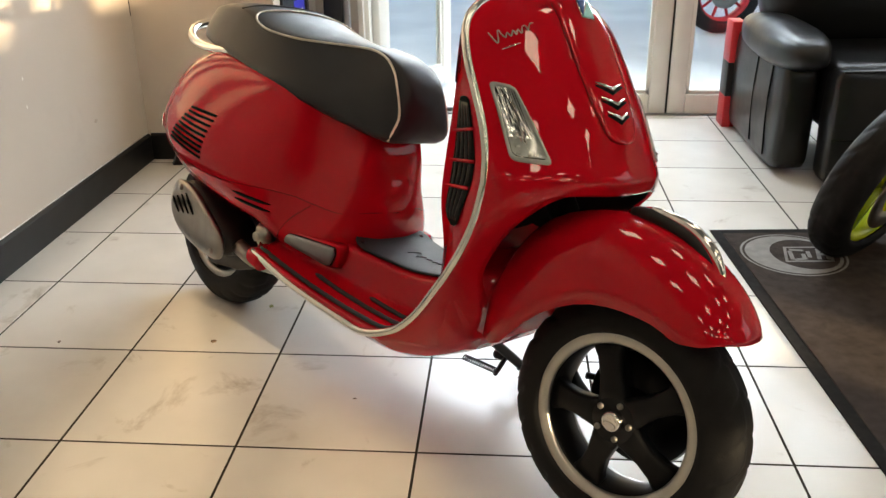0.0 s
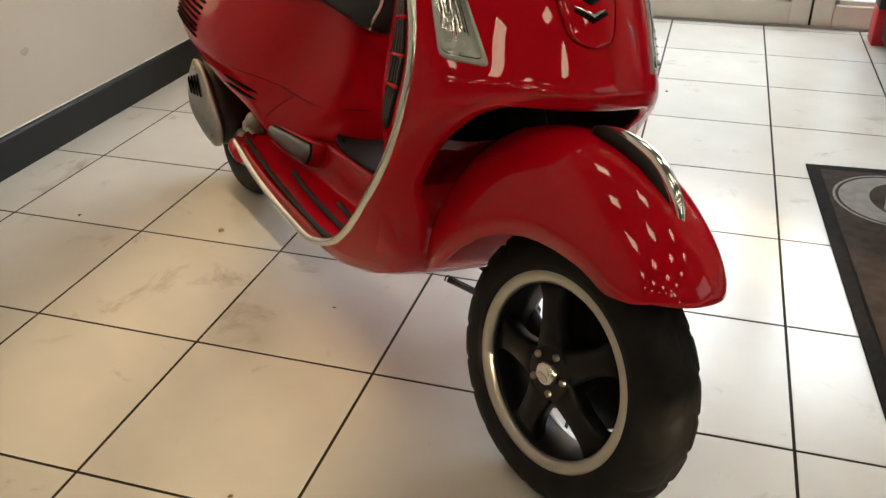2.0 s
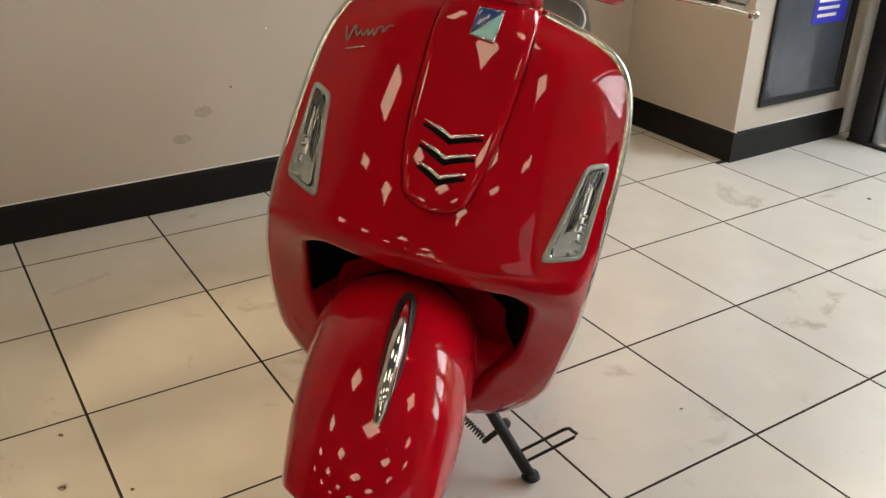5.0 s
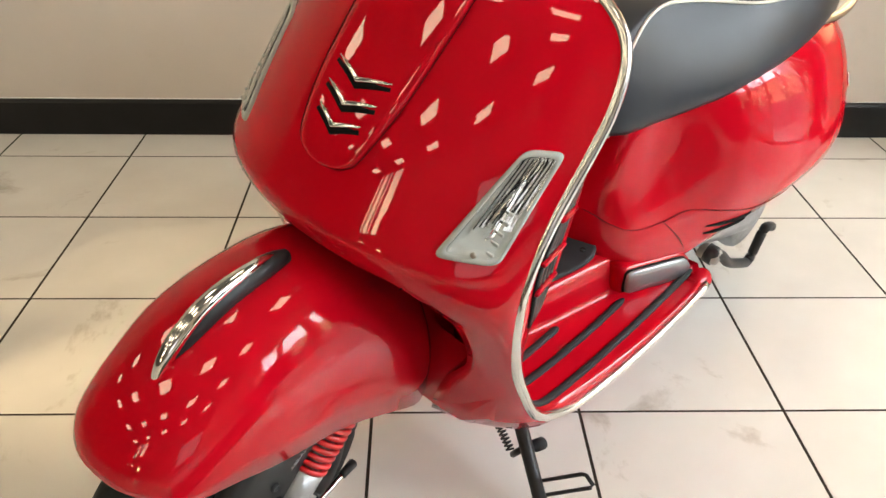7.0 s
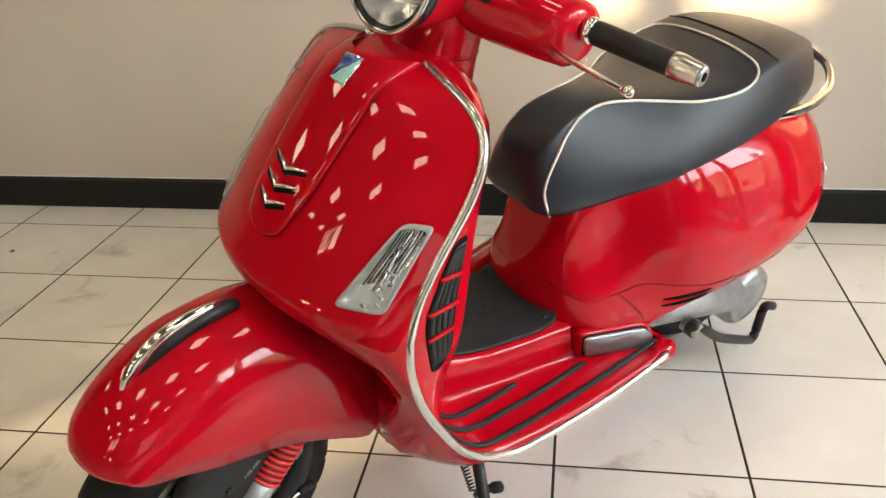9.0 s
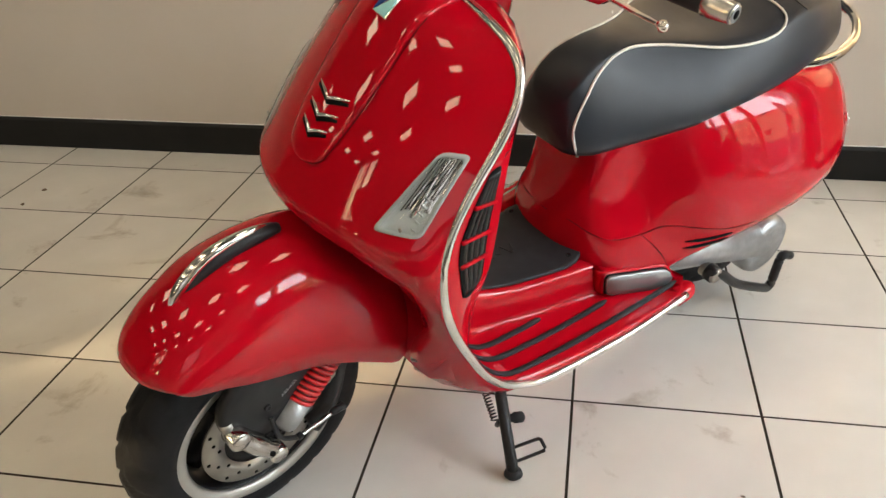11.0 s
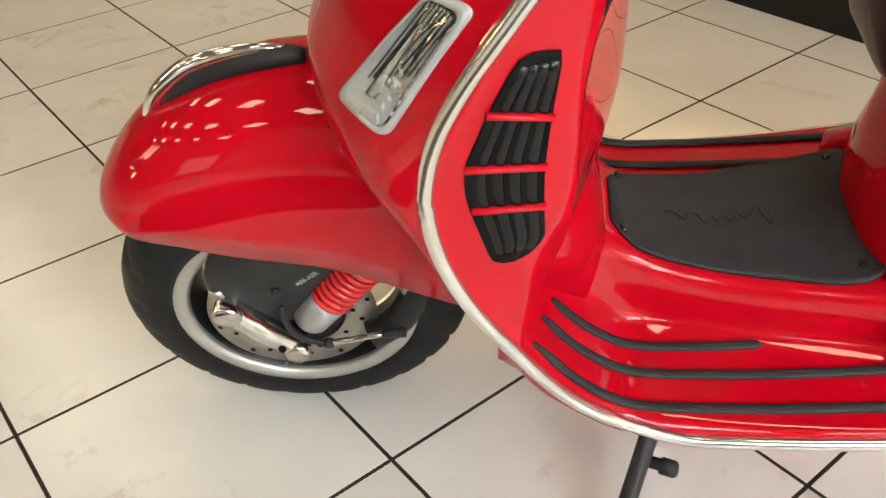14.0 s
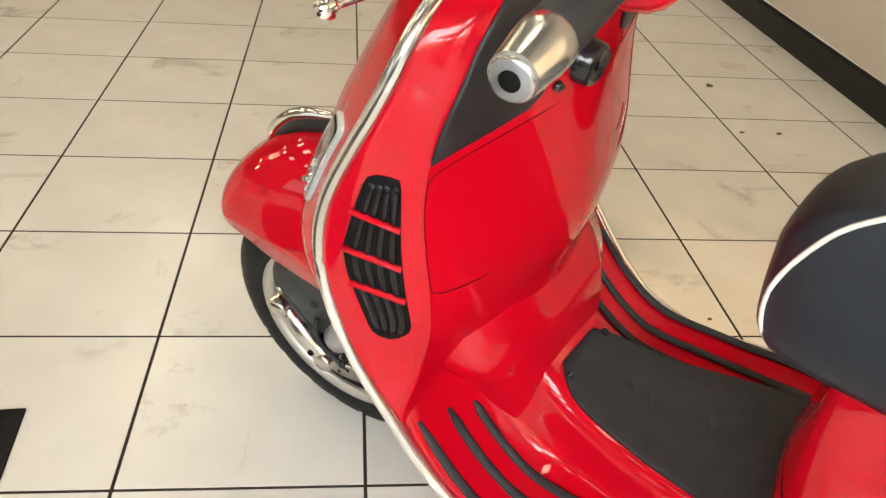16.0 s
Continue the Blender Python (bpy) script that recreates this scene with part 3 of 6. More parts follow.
for s in (1, -1):
    rim = []
    for k, out in ((1.03, -0.004), (1.03, 0.002), (1.0, 0.0045), (0.90, 0.005), (0.82, 0.0046), (0.80, 0.002), (0.5, 0.0018), (0.2, 0.0018), (0.02, 0.0018)):
        rim.append([on_shield(z, s * min(y, 0.238), out) for z, y in lamp_outline(k)])
    lamp = part("turn_lamp", grid(rim, close_u=True), M_LENSRIM, scooter, "clear front turn lamp with frosted rim")
    rows = []
    for i in range(14):
        z = 0.715 + i * 0.0058
        lo, hi = 0.176 + (z - 0.68) * 0.205, 0.2155
        rows.append([on_shield(z, s * (lo + (hi - lo) * j / 8), 0.0024 + 0.0014 * math.sin(j * 2.3 + i * 0.5)) for j in range(9)])
    part("reflector", grid(rows), M_REFLECTOR, lamp, "ribbed silver reflector")
    for i in range(8):
        a, b = 0.177 + 0.0038 * i, 0.186 + 0.0030 * i
        part("lens_rib", tube([on_shield(0.712 + 0.003 * i, s * (a + 0.004), 0.0042), on_shield(0.788, s * (b + 0.004), 0.0042)], 0.0008, 5), M_GLOSSBLACK, lamp)
    for i in range(5):
        c = on_shield(0.690 + 0.011 * i, s * (0.204 - 0.0008 * i), 0.003)
        part("lamp_step", moved(box(-0.0015, -0.006, -0.0022, 0.0015, 0.006, 0.0016, 0.0006), Matrix.Translation(c)), M_LENSRIM, lamp)
    face = [[on_shield(z, s * y, 0.0055 + 0.001 * (1 - k)) for z, y in lamp_outline(k)] for k in (0.84, 0.7, 0.4, 0.05)]
    cover = part("lens", grid(face, close_u=True), M_LENS, lamp, "clear lens", solid=0.0012)
    cover.visible_shadow = False
    part("lens_screw", lathe([(0.0, 0.001), (0.0035, 0.001), (0.0035, -0.002)], 10, "x"), M_STEEL, lamp, m=Matrix.Translation(on_shield(0.6865, s * 0.192, 0.0075)))

# Side louvres behind the trim: black blades between red bars
def on_side(u, z, out=0.0):
    """On the side panel: u from 0 at the trim to 1 at its rear edge."""
    tx, ty = spline(TRIM, z)
    sx, sy = spline(SIDE, z)
    p = Vector((tx + (sx - tx) * u, ty + (sy - ty) * u, z))
    n = Vector((-(sy - ty), (sx - tx), 0)).normalized()
    if n.y < 0:
        n = -n
    return p + n * out


LOUVRE = [(0.760, -0.326), (0.762, -0.318), (0.763, -0.308), (0.761, -0.299), (0.753, -0.292), (0.721, -0.277), (0.69, -0.265), (0.662, -0.255), (0.635, -0.254), (0.614, -0.257), (0.58, -0.266), (0.551, -0.274), (0.544, -0.279), (0.540, -0.288), (0.541, -0.299), (0.552, -0.314), (0.565, -0.321), (0.574, -0.3215), (0.62, -0.319), (0.665, -0.3195), (0.71, -0.323), (0.75, -0.327)]


def side_at_x(x, z, out):
    tx, sx = spline(TRIM, z)[0], spline(SIDE, z)[0]
    return on_side((x - tx) / (sx - tx), z, out)


louvre_line = [(v[0], v[1]) for v in smooth_line(LOUVRE, 48, closed=True)]
for s in (1, -1):
    flip = Matrix.Diagonal((1, s, 1, 1))
    rows = [[side_at_x(-0.288 + (x + 0.288) * k, 0.655 + (z - 0.655) * k, out) for z, x in louvre_line] for k, out in ((1.03, 0.0005), (1.02, 0.0022), (1.0, 0.0024), (0.6, 0.0022), (0.3, 0.002), (0.02, 0.002))]
    louvre = part("side_louvre", moved(grid(rows, close_u=True), flip), M_DARK, scooter, "black side louvre behind the shield edge")

    def span(z):
        xs = []
        n = len(louvre_line)
        for i in range(n):
            (za, xa), (zb, xb) = louvre_line[i], louvre_line[(i + 1) % n]
            if (za - z) * (zb - z) < 0:
                xs.append(xa + (xb - xa) * (z - za) / (zb - za))
        return (min(xs), max(xs)) if len(xs) >= 2 else None

    for z, dz in ((0.607, -0.008), (0.655, -0.010), (0.709, -0.012)):
        a, b = span(z)
        pts = [side_at_x(b - (b - a) * k, z + dz * k + 0.006, 0.004) for k in (-0.02, 0.3, 0.6, 1.02)]
        part("red_bar", moved(tube(pts, 0.0042, 6, flat=0.8), flip), M_RED, louvre, "thin red bar across the louvre")
    for j in range(4):
        k = (j + 0.5) / 4
        pts = []
        for i in range(22):
            z = 0.548 + i * 0.0099
            ab = span(z)
            if ab and ab[0] < ab[1] - 0.01:
                x = ab[1] - (ab[1] - ab[0]) * (0.06 + 0.88 * k)
                pts.append(side_at_x(x, z, 0.0012))
        part("blade", moved(tube(pts, 0.0062, 8, flat=0.35, up=Vector((0, 1, 0))), flip), M_BLADE, louvre)

# Knee box: black panels, glove lid seams, key lock
def on_knee(a, z, out=0.0, s=1):
    """On the knee box: a = 0 at the side edge, 1 in the middle."""
    t = a * math.pi / 2
    d = Vector((-math.sin(t) - 0.2, math.cos(t), 0)).normalized()
    p = knee_point(a, z) + d * out
    return Vector((p.x, p.y * s, p.z))


for s in (1, -1):
    panel = [(0.6, 0.945), (0.30, 0.948), (0.12, 0.94), (0.05, 0.90), (0.07, 0.865), (0.03, 0.82), (0.05, 0.79), (0.10, 0.783), (0.36, 0.788), (0.6, 0.793), (0.78, 0.798), (0.84, 0.81), (0.85, 0.85), (0.83, 0.92)]
    part("knee_pad", slab(panel, lambda u, v, w: on_knee(max(0.0, u), v, 0.0008 + w, s), 0.0025, 0.02), M_BLACK, scooter, "matt black panel on the knee box")
for line in ([(0.11, 0.755), (0.15, 0.766), (0.35, 0.773), (0.6, 0.779), (0.85, 0.783), (1.0, 0.785)], [(0.11, 0.755), (0.07, 0.72), (0.07, 0.66), (0.09, 0.635), (0.14, 0.622), (0.3, 0.615), (0.6, 0.610), (1.0, 0.607)]):
    for s in (1, -1):
        part("glovebox_gap", tube(smooth_line([on_knee(a, z, 0.0, s) for a, z in line], 30), 0.0008, 5), M_SEAM, scooter, "dark red seam of the glove box lid")
lock = part("ignition_lock", lathe([(0.0, 0.004), (0.014, 0.004), (0.019, 0.007), (0.023, 0.003), (0.025, -0.014)], 24, "x"), M_GLOSSBLACK, scooter, "black ignition key lock", m=Matrix.Translation(on_knee(0.985, 0.815, 0.010)) @ pose(0, 0, 0, 0, 12, 180))
part("key_slot", box(0.0042, -0.0012, -0.006, 0.0052, 0.0012, 0.006), M_DARK, lock, smooth=False)
part("lock_button", lathe([(0.0, 0.004), (0.005, 0.004), (0.006, -0.002)], 14, "x"), M_GLOSSBLACK, scooter, m=Matrix.Translation(on_knee(0.89, 0.808, 0.004)) @ pose(0, 0, 0, 0, 12, 160))

script("lid_script", lambda u, v: on_knee(0.45 + u * 4, 0.645 + v - u * 0.2, 0.002, -1), 0.05, 0.012, 0.0009, scooter, M_CHROME)

# Floor, tunnel and belly, by station along x: belly, edge (y, z), floor, tunnel (z, half width)
HULL = [(-0.92, 0.25, 0.225, 0.318, 0.316, 0.372, 0.16), (-0.88, 0.236, 0.254, 0.313, 0.311, 0.372, 0.16), (-0.80, 0.22, 0.258, 0.300, 0.300, 0.378, 0.148), (-0.70, 0.206, 0.257, 0.286, 0.289, 0.367, 0.122), (-0.60, 0.20, 0.254, 0.275, 0.282, 0.358, 0.104),
        (-0.52, 0.198, 0.25, 0.269, 0.279, 0.356, 0.088), (-0.44, 0.203, 0.246, 0.267, 0.281, 0.371, 0.076), (-0.40, 0.214, 0.244, 0.286, 0.30, 0.400, 0.072), (-0.36, 0.232, 0.243, 0.322, 0.337, 0.440, 0.068), (-0.325, 0.256, 0.24, 0.368, 0.385, 0.465, 0.060), (-0.30, 0.28, 0.238, 0.40, 0.42, 0.475, 0.050), (-0.28, 0.30, 0.232, 0.42, 0.445, 0.48, 0.045)]


def hull_section(x):
    zb, ye, ze, zf, zt, yt = spline(HULL, x)
    k = min(1.0, max(0.0, (x + 0.50) / 0.13))
    k = k * k * (3 - 2 * k)
    foot = yt + 0.026 + 0.030 * k
    # the tunnel's side: steep at the back, a wide hollow curve where it meets the knee box
    steep = [(yt + 0.026, 0.002 / (zt - zf)), (yt + 0.020, 0.006 / (zt - zf)), (yt + 0.016, 0.012 / (zt - zf)), (yt + 0.011, 0.45), (yt + 0.006, 1 - 0.014 / (zt - zf)), (yt - 0.004, 1 - 0.003 / (zt - zf))]
    hollow = [(foot, 0.02), (yt + (foot - yt) * 0.76, 0.10), (yt + (foot - yt) * 0.54, 0.24), (yt + (foot - yt) * 0.32, 0.46), (yt + (foot - yt) * 0.13, 0.76), (yt - 0.002, 0.99)]
    side = [(a[0] + (c[0] - a[0]) * k, zf + (zt - zf) * (a[1] + (c[1] - a[1]) * k)) for a, c in zip(steep, hollow)]
    return [Vector((x, y, z)) for y, z in [(0, zb), (0.06, zb + 0.001), (0.12, zb + 0.004), (0.17, zb + 0.012), (0.21, zb + (ze - zb) * 0.45), (ye - 0.008, ze - 0.012), (ye, ze - 0.002), (ye - 0.004, ze + 0.006),
                                           (ye - 0.014, zf), (ye - 0.03, zf + 0.001), (max(0.19, yt + 0.070), zf), (max(0.165, yt + 0.062), zf)] + side + [(yt * 0.7, zt), (yt * 0.35, zt + 0.002), (0, zt + 0.003)]]


stations = [-0.92 + 0.02 * k for k in range(33)]
part("floorboard", grid([mirrored_ring(hull_section(x)) for x in stations], close_u=True, cap=True), M_RED, scooter, "red floorboard with raised tunnel")


def on_floor(x, y, out=0.0):
    """On the floor or the tunnel's side at x."""
    sec = hull_section(x)[8:]
    for a, b in zip(sec, sec[1:]):
        if (a.y - abs(y)) * (b.y - abs(y)) <= 0 and a.y != b.y:
            k = (a.y - abs(y)) / (a.y - b.y)
            return Vector((x, y, a.z + (b.z - a.z) * k + out))
    return Vector((x, y, sec[-1].z + out))


for s in (1, -1):
    for y, x0, x1 in ((0.136, -0.59, -0.340), (0.174, -0.74, -0.328), (0.220, -0.90, -0.318)):
        pts = [on_floor(x0 + (x1 - x0) * k / 30, s * (y + 0.004 * math.sin(k / 30 * 3)), 0.003) for k in range(31)]
        part("floor_strip", tube(pts, [0.003] + [0.0068] * 29 + [0.003], 8, flat=0.55), M_STRIP, scooter, "ribbed black rubber strip on the floor")
    # folded passenger peg
    if s > 0:
        outline, near, rear = [(-0.739, 0.312), (-0.735, 0.325), (-0.731, 0.345), (-0.731, 0.355), (-0.738, 0.3595), (-0.79, 0.359), (-0.85, 0.358), (-0.867, 0.353), (-0.881, 0.340), (-0.885, 0.330), (-0.881, 0.321), (-0.871, 0.315), (-0.84, 0.307), (-0.79, 0.308), (-0.746, 0.3095)], 0.170, 0.217
    else:
        outline, near, rear = [(-0.724, 0.320), (-0.717, 0.322), (-0.711, 0.335), (-0.707, 0.348), (-0.709, 0.359), (-0.716, 0.364), (-0.77, 0.364), (-0.83, 0.363), (-0.842, 0.361), (-0.848, 0.354), (-0.849, 0.346), (-0.843, 0.341), (-0.79, 0.331), (-0.74, 0.322)], -0.163, -0.198
    rim = [(v[0], v[1]) for v in smooth_line(outline, 44, closed=True)]
    mid_u, mid_v = sum(p[0] for p in rim) / 44, sum(p[1] for p in rim) / 44
    for name, grow, drop, depth, mat, words in (("passenger_peg", 0.0, 0.0, 0.014, M_PEG, "grey folded passenger foot peg"), ("peg_gap", 0.0016, 0.006, 0.006, M_DARK, "dark gap round the folded peg"), ("peg_mount", 0.006, 0.010, 0.030, M_RED, "red mount behind the folded peg")):
        rim2 = [(u + math.copysign(grow, u - mid_u), v + math.copysign(grow, v - mid_v)) for u, v in rim]
        part(name, slab(rim2, lambda u, v, w: Vector((u, near + (rear - near) * (-0.72 - u) / 0.15 + s * (w - depth - drop), v)), depth, 0.03), mat, scooter, words)
    shift = 0.0 if s > 0 else 0.025
    part("floor_end", tube(smooth_line([(-0.88 + shift, s * 0.240, 0.294), (-0.905 + shift, s * 0.240, 0.298), (-0.925 + shift, s * 0.238, 0.301), (-0.94 + shift, s * 0.236, 0.302)], 14), [0.0215] * 8 + [0.0212, 0.020, 0.018, 0.015, 0.011, 0.004], 18), M_RED, scooter, "rounded red rear end of the floorboard")

# Rubber mat on the tunnel
rows = []
for i in range(25):
    x = -0.412 - 0.306 * i / 24
    w = spline([(-0.72, 0.085), (-0.712, 0.102), (-0.69, 0.113), (-0.6, 0.099), (-0.52, 0.083), (-0.47, 0.073), (-0.44, 0.064), (-0.42, 0.050), (-0.412, 0.040)], x)[0]
    row = []
    for j, k in enumerate((-1, -1, -0.93, -0.7, -0.35, 0, 0.35, 0.7, 0.93, 1, 1)):
        lift = 0.001 if j in (0, 10) else 0.0055
        p = on_floor(x, 0, 0.0) + Vector((0, abs(k) * w, lift - 0.012 * max(0, abs(k) - 0.75) ** 1.2 + 0.0175 * max(0.0, (-0.655 - x) / 0.065) ** 2))
        row.append(side_of(p, 1 if k >= 0 else -1))
    rows.append(row)
mat_rubber = part("tunnel_mat", grid(rows), M_RUBBER, scooter, "black rubber mat on the tunnel", solid=0.006)
for x, y in ((-0.425, 0.045), (-0.425, -0.045), (-0.69, 0.09), (-0.69, -0.09)):
    part("mat_stud", lathe([(0.0, 0.002), (0.004, 0.002), (0.0055, 0.0), (0.0055, -0.004)], 12, "z"), M_GLOSSBLACK, mat_rubber, m=Matrix.Translation(on_floor(x, 0, 0.006) + Vector((0, y, 0.001 + 0.03 * max(0.0, (-0.655 - x) / 0.065) ** 2 * 0.4))))
script("mat_script", lambda u, v: on_floor(-0.62 + u, 0, 0.0062) + Vector((0, 0.015 - v * 1.1, 0)), 0.14, 0.03, 0.0011, mat_rubber, M_BLACK)

# Rear body with its bulging cowls, by station: six points of the half section (y, z)
REAR = [(-0.690, 0.0, 0.385, 0.030, 0.387, 0.036, 0.40, 0.034, 0.42, 0.025, 0.44, 0.0, 0.445),
        (-0.698, 0.0, 0.37, 0.060, 0.375, 0.070, 0.40, 0.064, 0.44, 0.048, 0.48, 0.0, 0.487),
        (-0.708, 0.0, 0.36, 0.085, 0.365, 0.098, 0.402, 0.084, 0.46, 0.060, 0.523, 0.0, 0.532),
        (-0.720, 0.0, 0.35, 0.106, 0.355, 0.120, 0.404, 0.098, 0.49, 0.074, 0.590, 0.0, 0.602),
        (-0.738, 0.0, 0.335, 0.127, 0.342, 0.142, 0.402, 0.107, 0.503, 0.081, 0.614, 0.0, 0.627),
        (-0.76, 0.0, 0.32, 0.146, 0.33, 0.157, 0.40, 0.113, 0.515, 0.086, 0.637, 0.0, 0.65),
        (-0.79, 0.0, 0.30, 0.163, 0.31, 0.170, 0.40, 0.120, 0.525, 0.092, 0.653, 0.0, 0.668),
        (-0.82, 0.0, 0.30, 0.172, 0.311, 0.179, 0.405, 0.138, 0.532, 0.105, 0.666, 0.0, 0.680),
        (-0.85, 0.0, 0.303, 0.180, 0.317, 0.190, 0.415, 0.167, 0.54, 0.122, 0.680, 0.0, 0.692),
        (-0.88, 0.0, 0.31, 0.184, 0.325, 0.205, 0.43, 0.198, 0.545, 0.140, 0.690, 0.0, 0.703),
        (-0.92, 0.0, 0.325, 0.188, 0.34, 0.229, 0.443, 0.227, 0.55, 0.156, 0.70, 0.0, 0.714),
        (-0.97, 0.0, 0.34, 0.192, 0.355, 0.250, 0.45, 0.248, 0.557, 0.166, 0.71, 0.0, 0.726),
        (-1.06, 0.0, 0.355, 0.197, 0.365, 0.272, 0.465, 0.268, 0.565, 0.176, 0.72, 0.0, 0.74),
        (-1.16, 0.0, 0.365, 0.194, 0.375, 0.280, 0.475, 0.275, 0.572, 0.181, 0.727, 0.0, 0.745),
        (-1.26, 0.0, 0.375, 0.183, 0.385, 0.270, 0.482, 0.265, 0.575, 0.175, 0.718, 0.0, 0.735),
        (-1.35, 0.0, 0.40, 0.157, 0.41, 0.240, 0.487, 0.237, 0.578, 0.155, 0.70, 0.0, 0.715),
        (-1.42, 0.0, 0.435, 0.12, 0.44, 0.202, 0.495, 0.198, 0.576, 0.125, 0.672, 0.0, 0.685),
        (-1.47, 0.0, 0.465, 0.08, 0.47, 0.146, 0.505, 0.143, 0.570, 0.085, 0.637, 0.0, 0.646),
        (-1.50, 0.0, 0.49, 0.04, 0.494, 0.085, 0.515, 0.083, 0.562, 0.045, 0.60, 0.0, 0.605),
        (-1.512, 0.0, 0.515, 0.015, 0.517, 0.03, 0.525, 0.03, 0.55, 0.015, 0.572, 0.0, 0.575)]


def rear_half(x, n=26):
    v = spline(REAR, x)
    pts = [(v[2 * i], v[2 * i + 1], 0.0) for i in range(6)]
    # mirrored ghosts keep the section level where it crosses the middle
    ext = [(-pts[1][0], pts[1][1], 0.0)] + pts + [(-pts[4][0], pts[4][1], 0.0)]
    line = smooth_line(ext, 400)
    line = [p for p in line if p[0] >= -1e-4]
    lo = min(range(len(line) // 2), key=lambda i: abs(line[i][0]))
    idx = np.linspace(lo, len(line) - 1, n)
    return [Vector((x, max(0.0, line[int(round(i))][0]), line[int(round(i))][1])) for i in idx]


def on_rear(x, z, out=0.0, s=1):
    """On the cowl's flank at (x, z)."""
    h = rear_half(x, 90)
    k = min(range(len(h)), key=lambda i: abs(h[i].z - z) + (0.2 if h[i].y < 0.02 else 0))
    y = h[k].y
    h2 = rear_half(x + 0.01, 90)
    k2 = min(range(len(h2)), key=lambda i: abs(h2[i].z - z) + (0.2 if h2[i].y < 0.02 else 0))
    k3 = min(range(len(h)), key=lambda i: abs(h[i].z - z - 0.012) + (0.2 if h[i].y < 0.02 else 0))
    nrm = Vector((-(h2[k2].y - y) / 0.01, 1, -(h[k3].y - y) / max(0.004, h[k3].z - h[k].z + 1e-6)))
    nrm.normalize()
    return side_of(Vector((x, y, z)) + nrm * out, s)


rear_stations = [-0.690, -0.6925, -0.695, -0.698, -0.703, -0.708, -0.714] + [-0.72 - 0.01 * k for k in range(26)] + [-0.99 - 0.02 * k for k in range(22)] + [-1.435, -1.455, -1.47, -1.483, -1.493, -1.50, -1.506, -1.512]
def ring_of(half):
    return [Vector((p.x, p.y, p.z)) for p in half] + [right_of(p) for p in reversed(half)]
part("rear_body", grid([ring_of(rear_half(x)) for x in rear_stations], close_u=True, cap=True), M_RED, scooter, "glossy red rear body with rounded side cowls")

for s in (1, -1):
    fore = [(-0.700, 0.446), (-0.716, 0.436), (-0.748, 0.428), (-0.807, 0.436), (-0.851, 0.456), (-0.91, 0.455), (-0.976, 0.447)] if s > 0 else [(-0.700, 0.442), (-0.738, 0.434), (-0.803, 0.441), (-0.85, 0.45), (-0.913, 0.454), (-0.976, 0.452)]
    seam = fore + [(-1.05, 0.448), (-1.131, 0.452), (-1.2, 0.463), (-1.3, 0.48), (-1.4, 0.498), (-1.46, 0.51)]
    part("cowl_gap", tube(smooth_line([Vector((-0.6895, 0, 0.442))] + [on_rear(x, z, 0.0, s) for x, z in seam], 90), 0.0011, 5), M_SEAM, scooter, "dark red seam along the foot of the side cowl")
    seam = [(-0.807, 0.436), (-0.835, 0.41), (-0.855, 0.387), (-0.875, 0.355), (-0.882, 0.335)]
    part("cowl_gap", tube(smooth_line([on_rear(x, z, 0.0, s) for x, z in seam], 24), 0.0011, 5), M_SEAM, scooter)
    for dz in (0.0, -0.017):
        pts = [on_rear(x, 0.424 + dz + (x + 0.95) * -0.10, 0.0012, s) for x in (-0.895, -0.92, -0.95, -0.98, -1.0)]
        part("cowl_slit", tube(pts, [0.001, 0.0038, 0.0045, 0.0038, 0.001], 6), M_DARK, scooter, "short black slit under the cowl")
# Air grille in the right cowl
for i in range(9):
    f = i / 8
    z0 = 0.486 + 0.106 * f
    pts = [on_rear(-1.070 - 0.03 * (1 - f) - (0.152 - 0.045 * f) * k, z0 + 0.022 * k * (1 - f) + 0.004 * k, 0.0008, -1) for k in (0, 0.02, 0.25, 0.5, 0.75, 0.98, 1)]
    part("grille_slot", tube(pts, [0.001, 0.0032, 0.0036, 0.0036, 0.0036, 0.0032, 0.001], 6), M_DARK, scooter, "black air slot in the cowl")
script("script_emblem", lambda u, v: on_rear(-1.36 - u * 0.8, 0.585 + v * 1.2 - u * 0.25, 0.003, 1), 0.075, 0.022, 0.002, scooter, M_CHROME)
script("script_emblem", lambda u, v: on_rear(-1.40 + u * 0.6, 0.52 + v * 1.2 - u * 0.2, 0.003, -1), 0.07, 0.022, 0.002, scooter, M_CHROME)

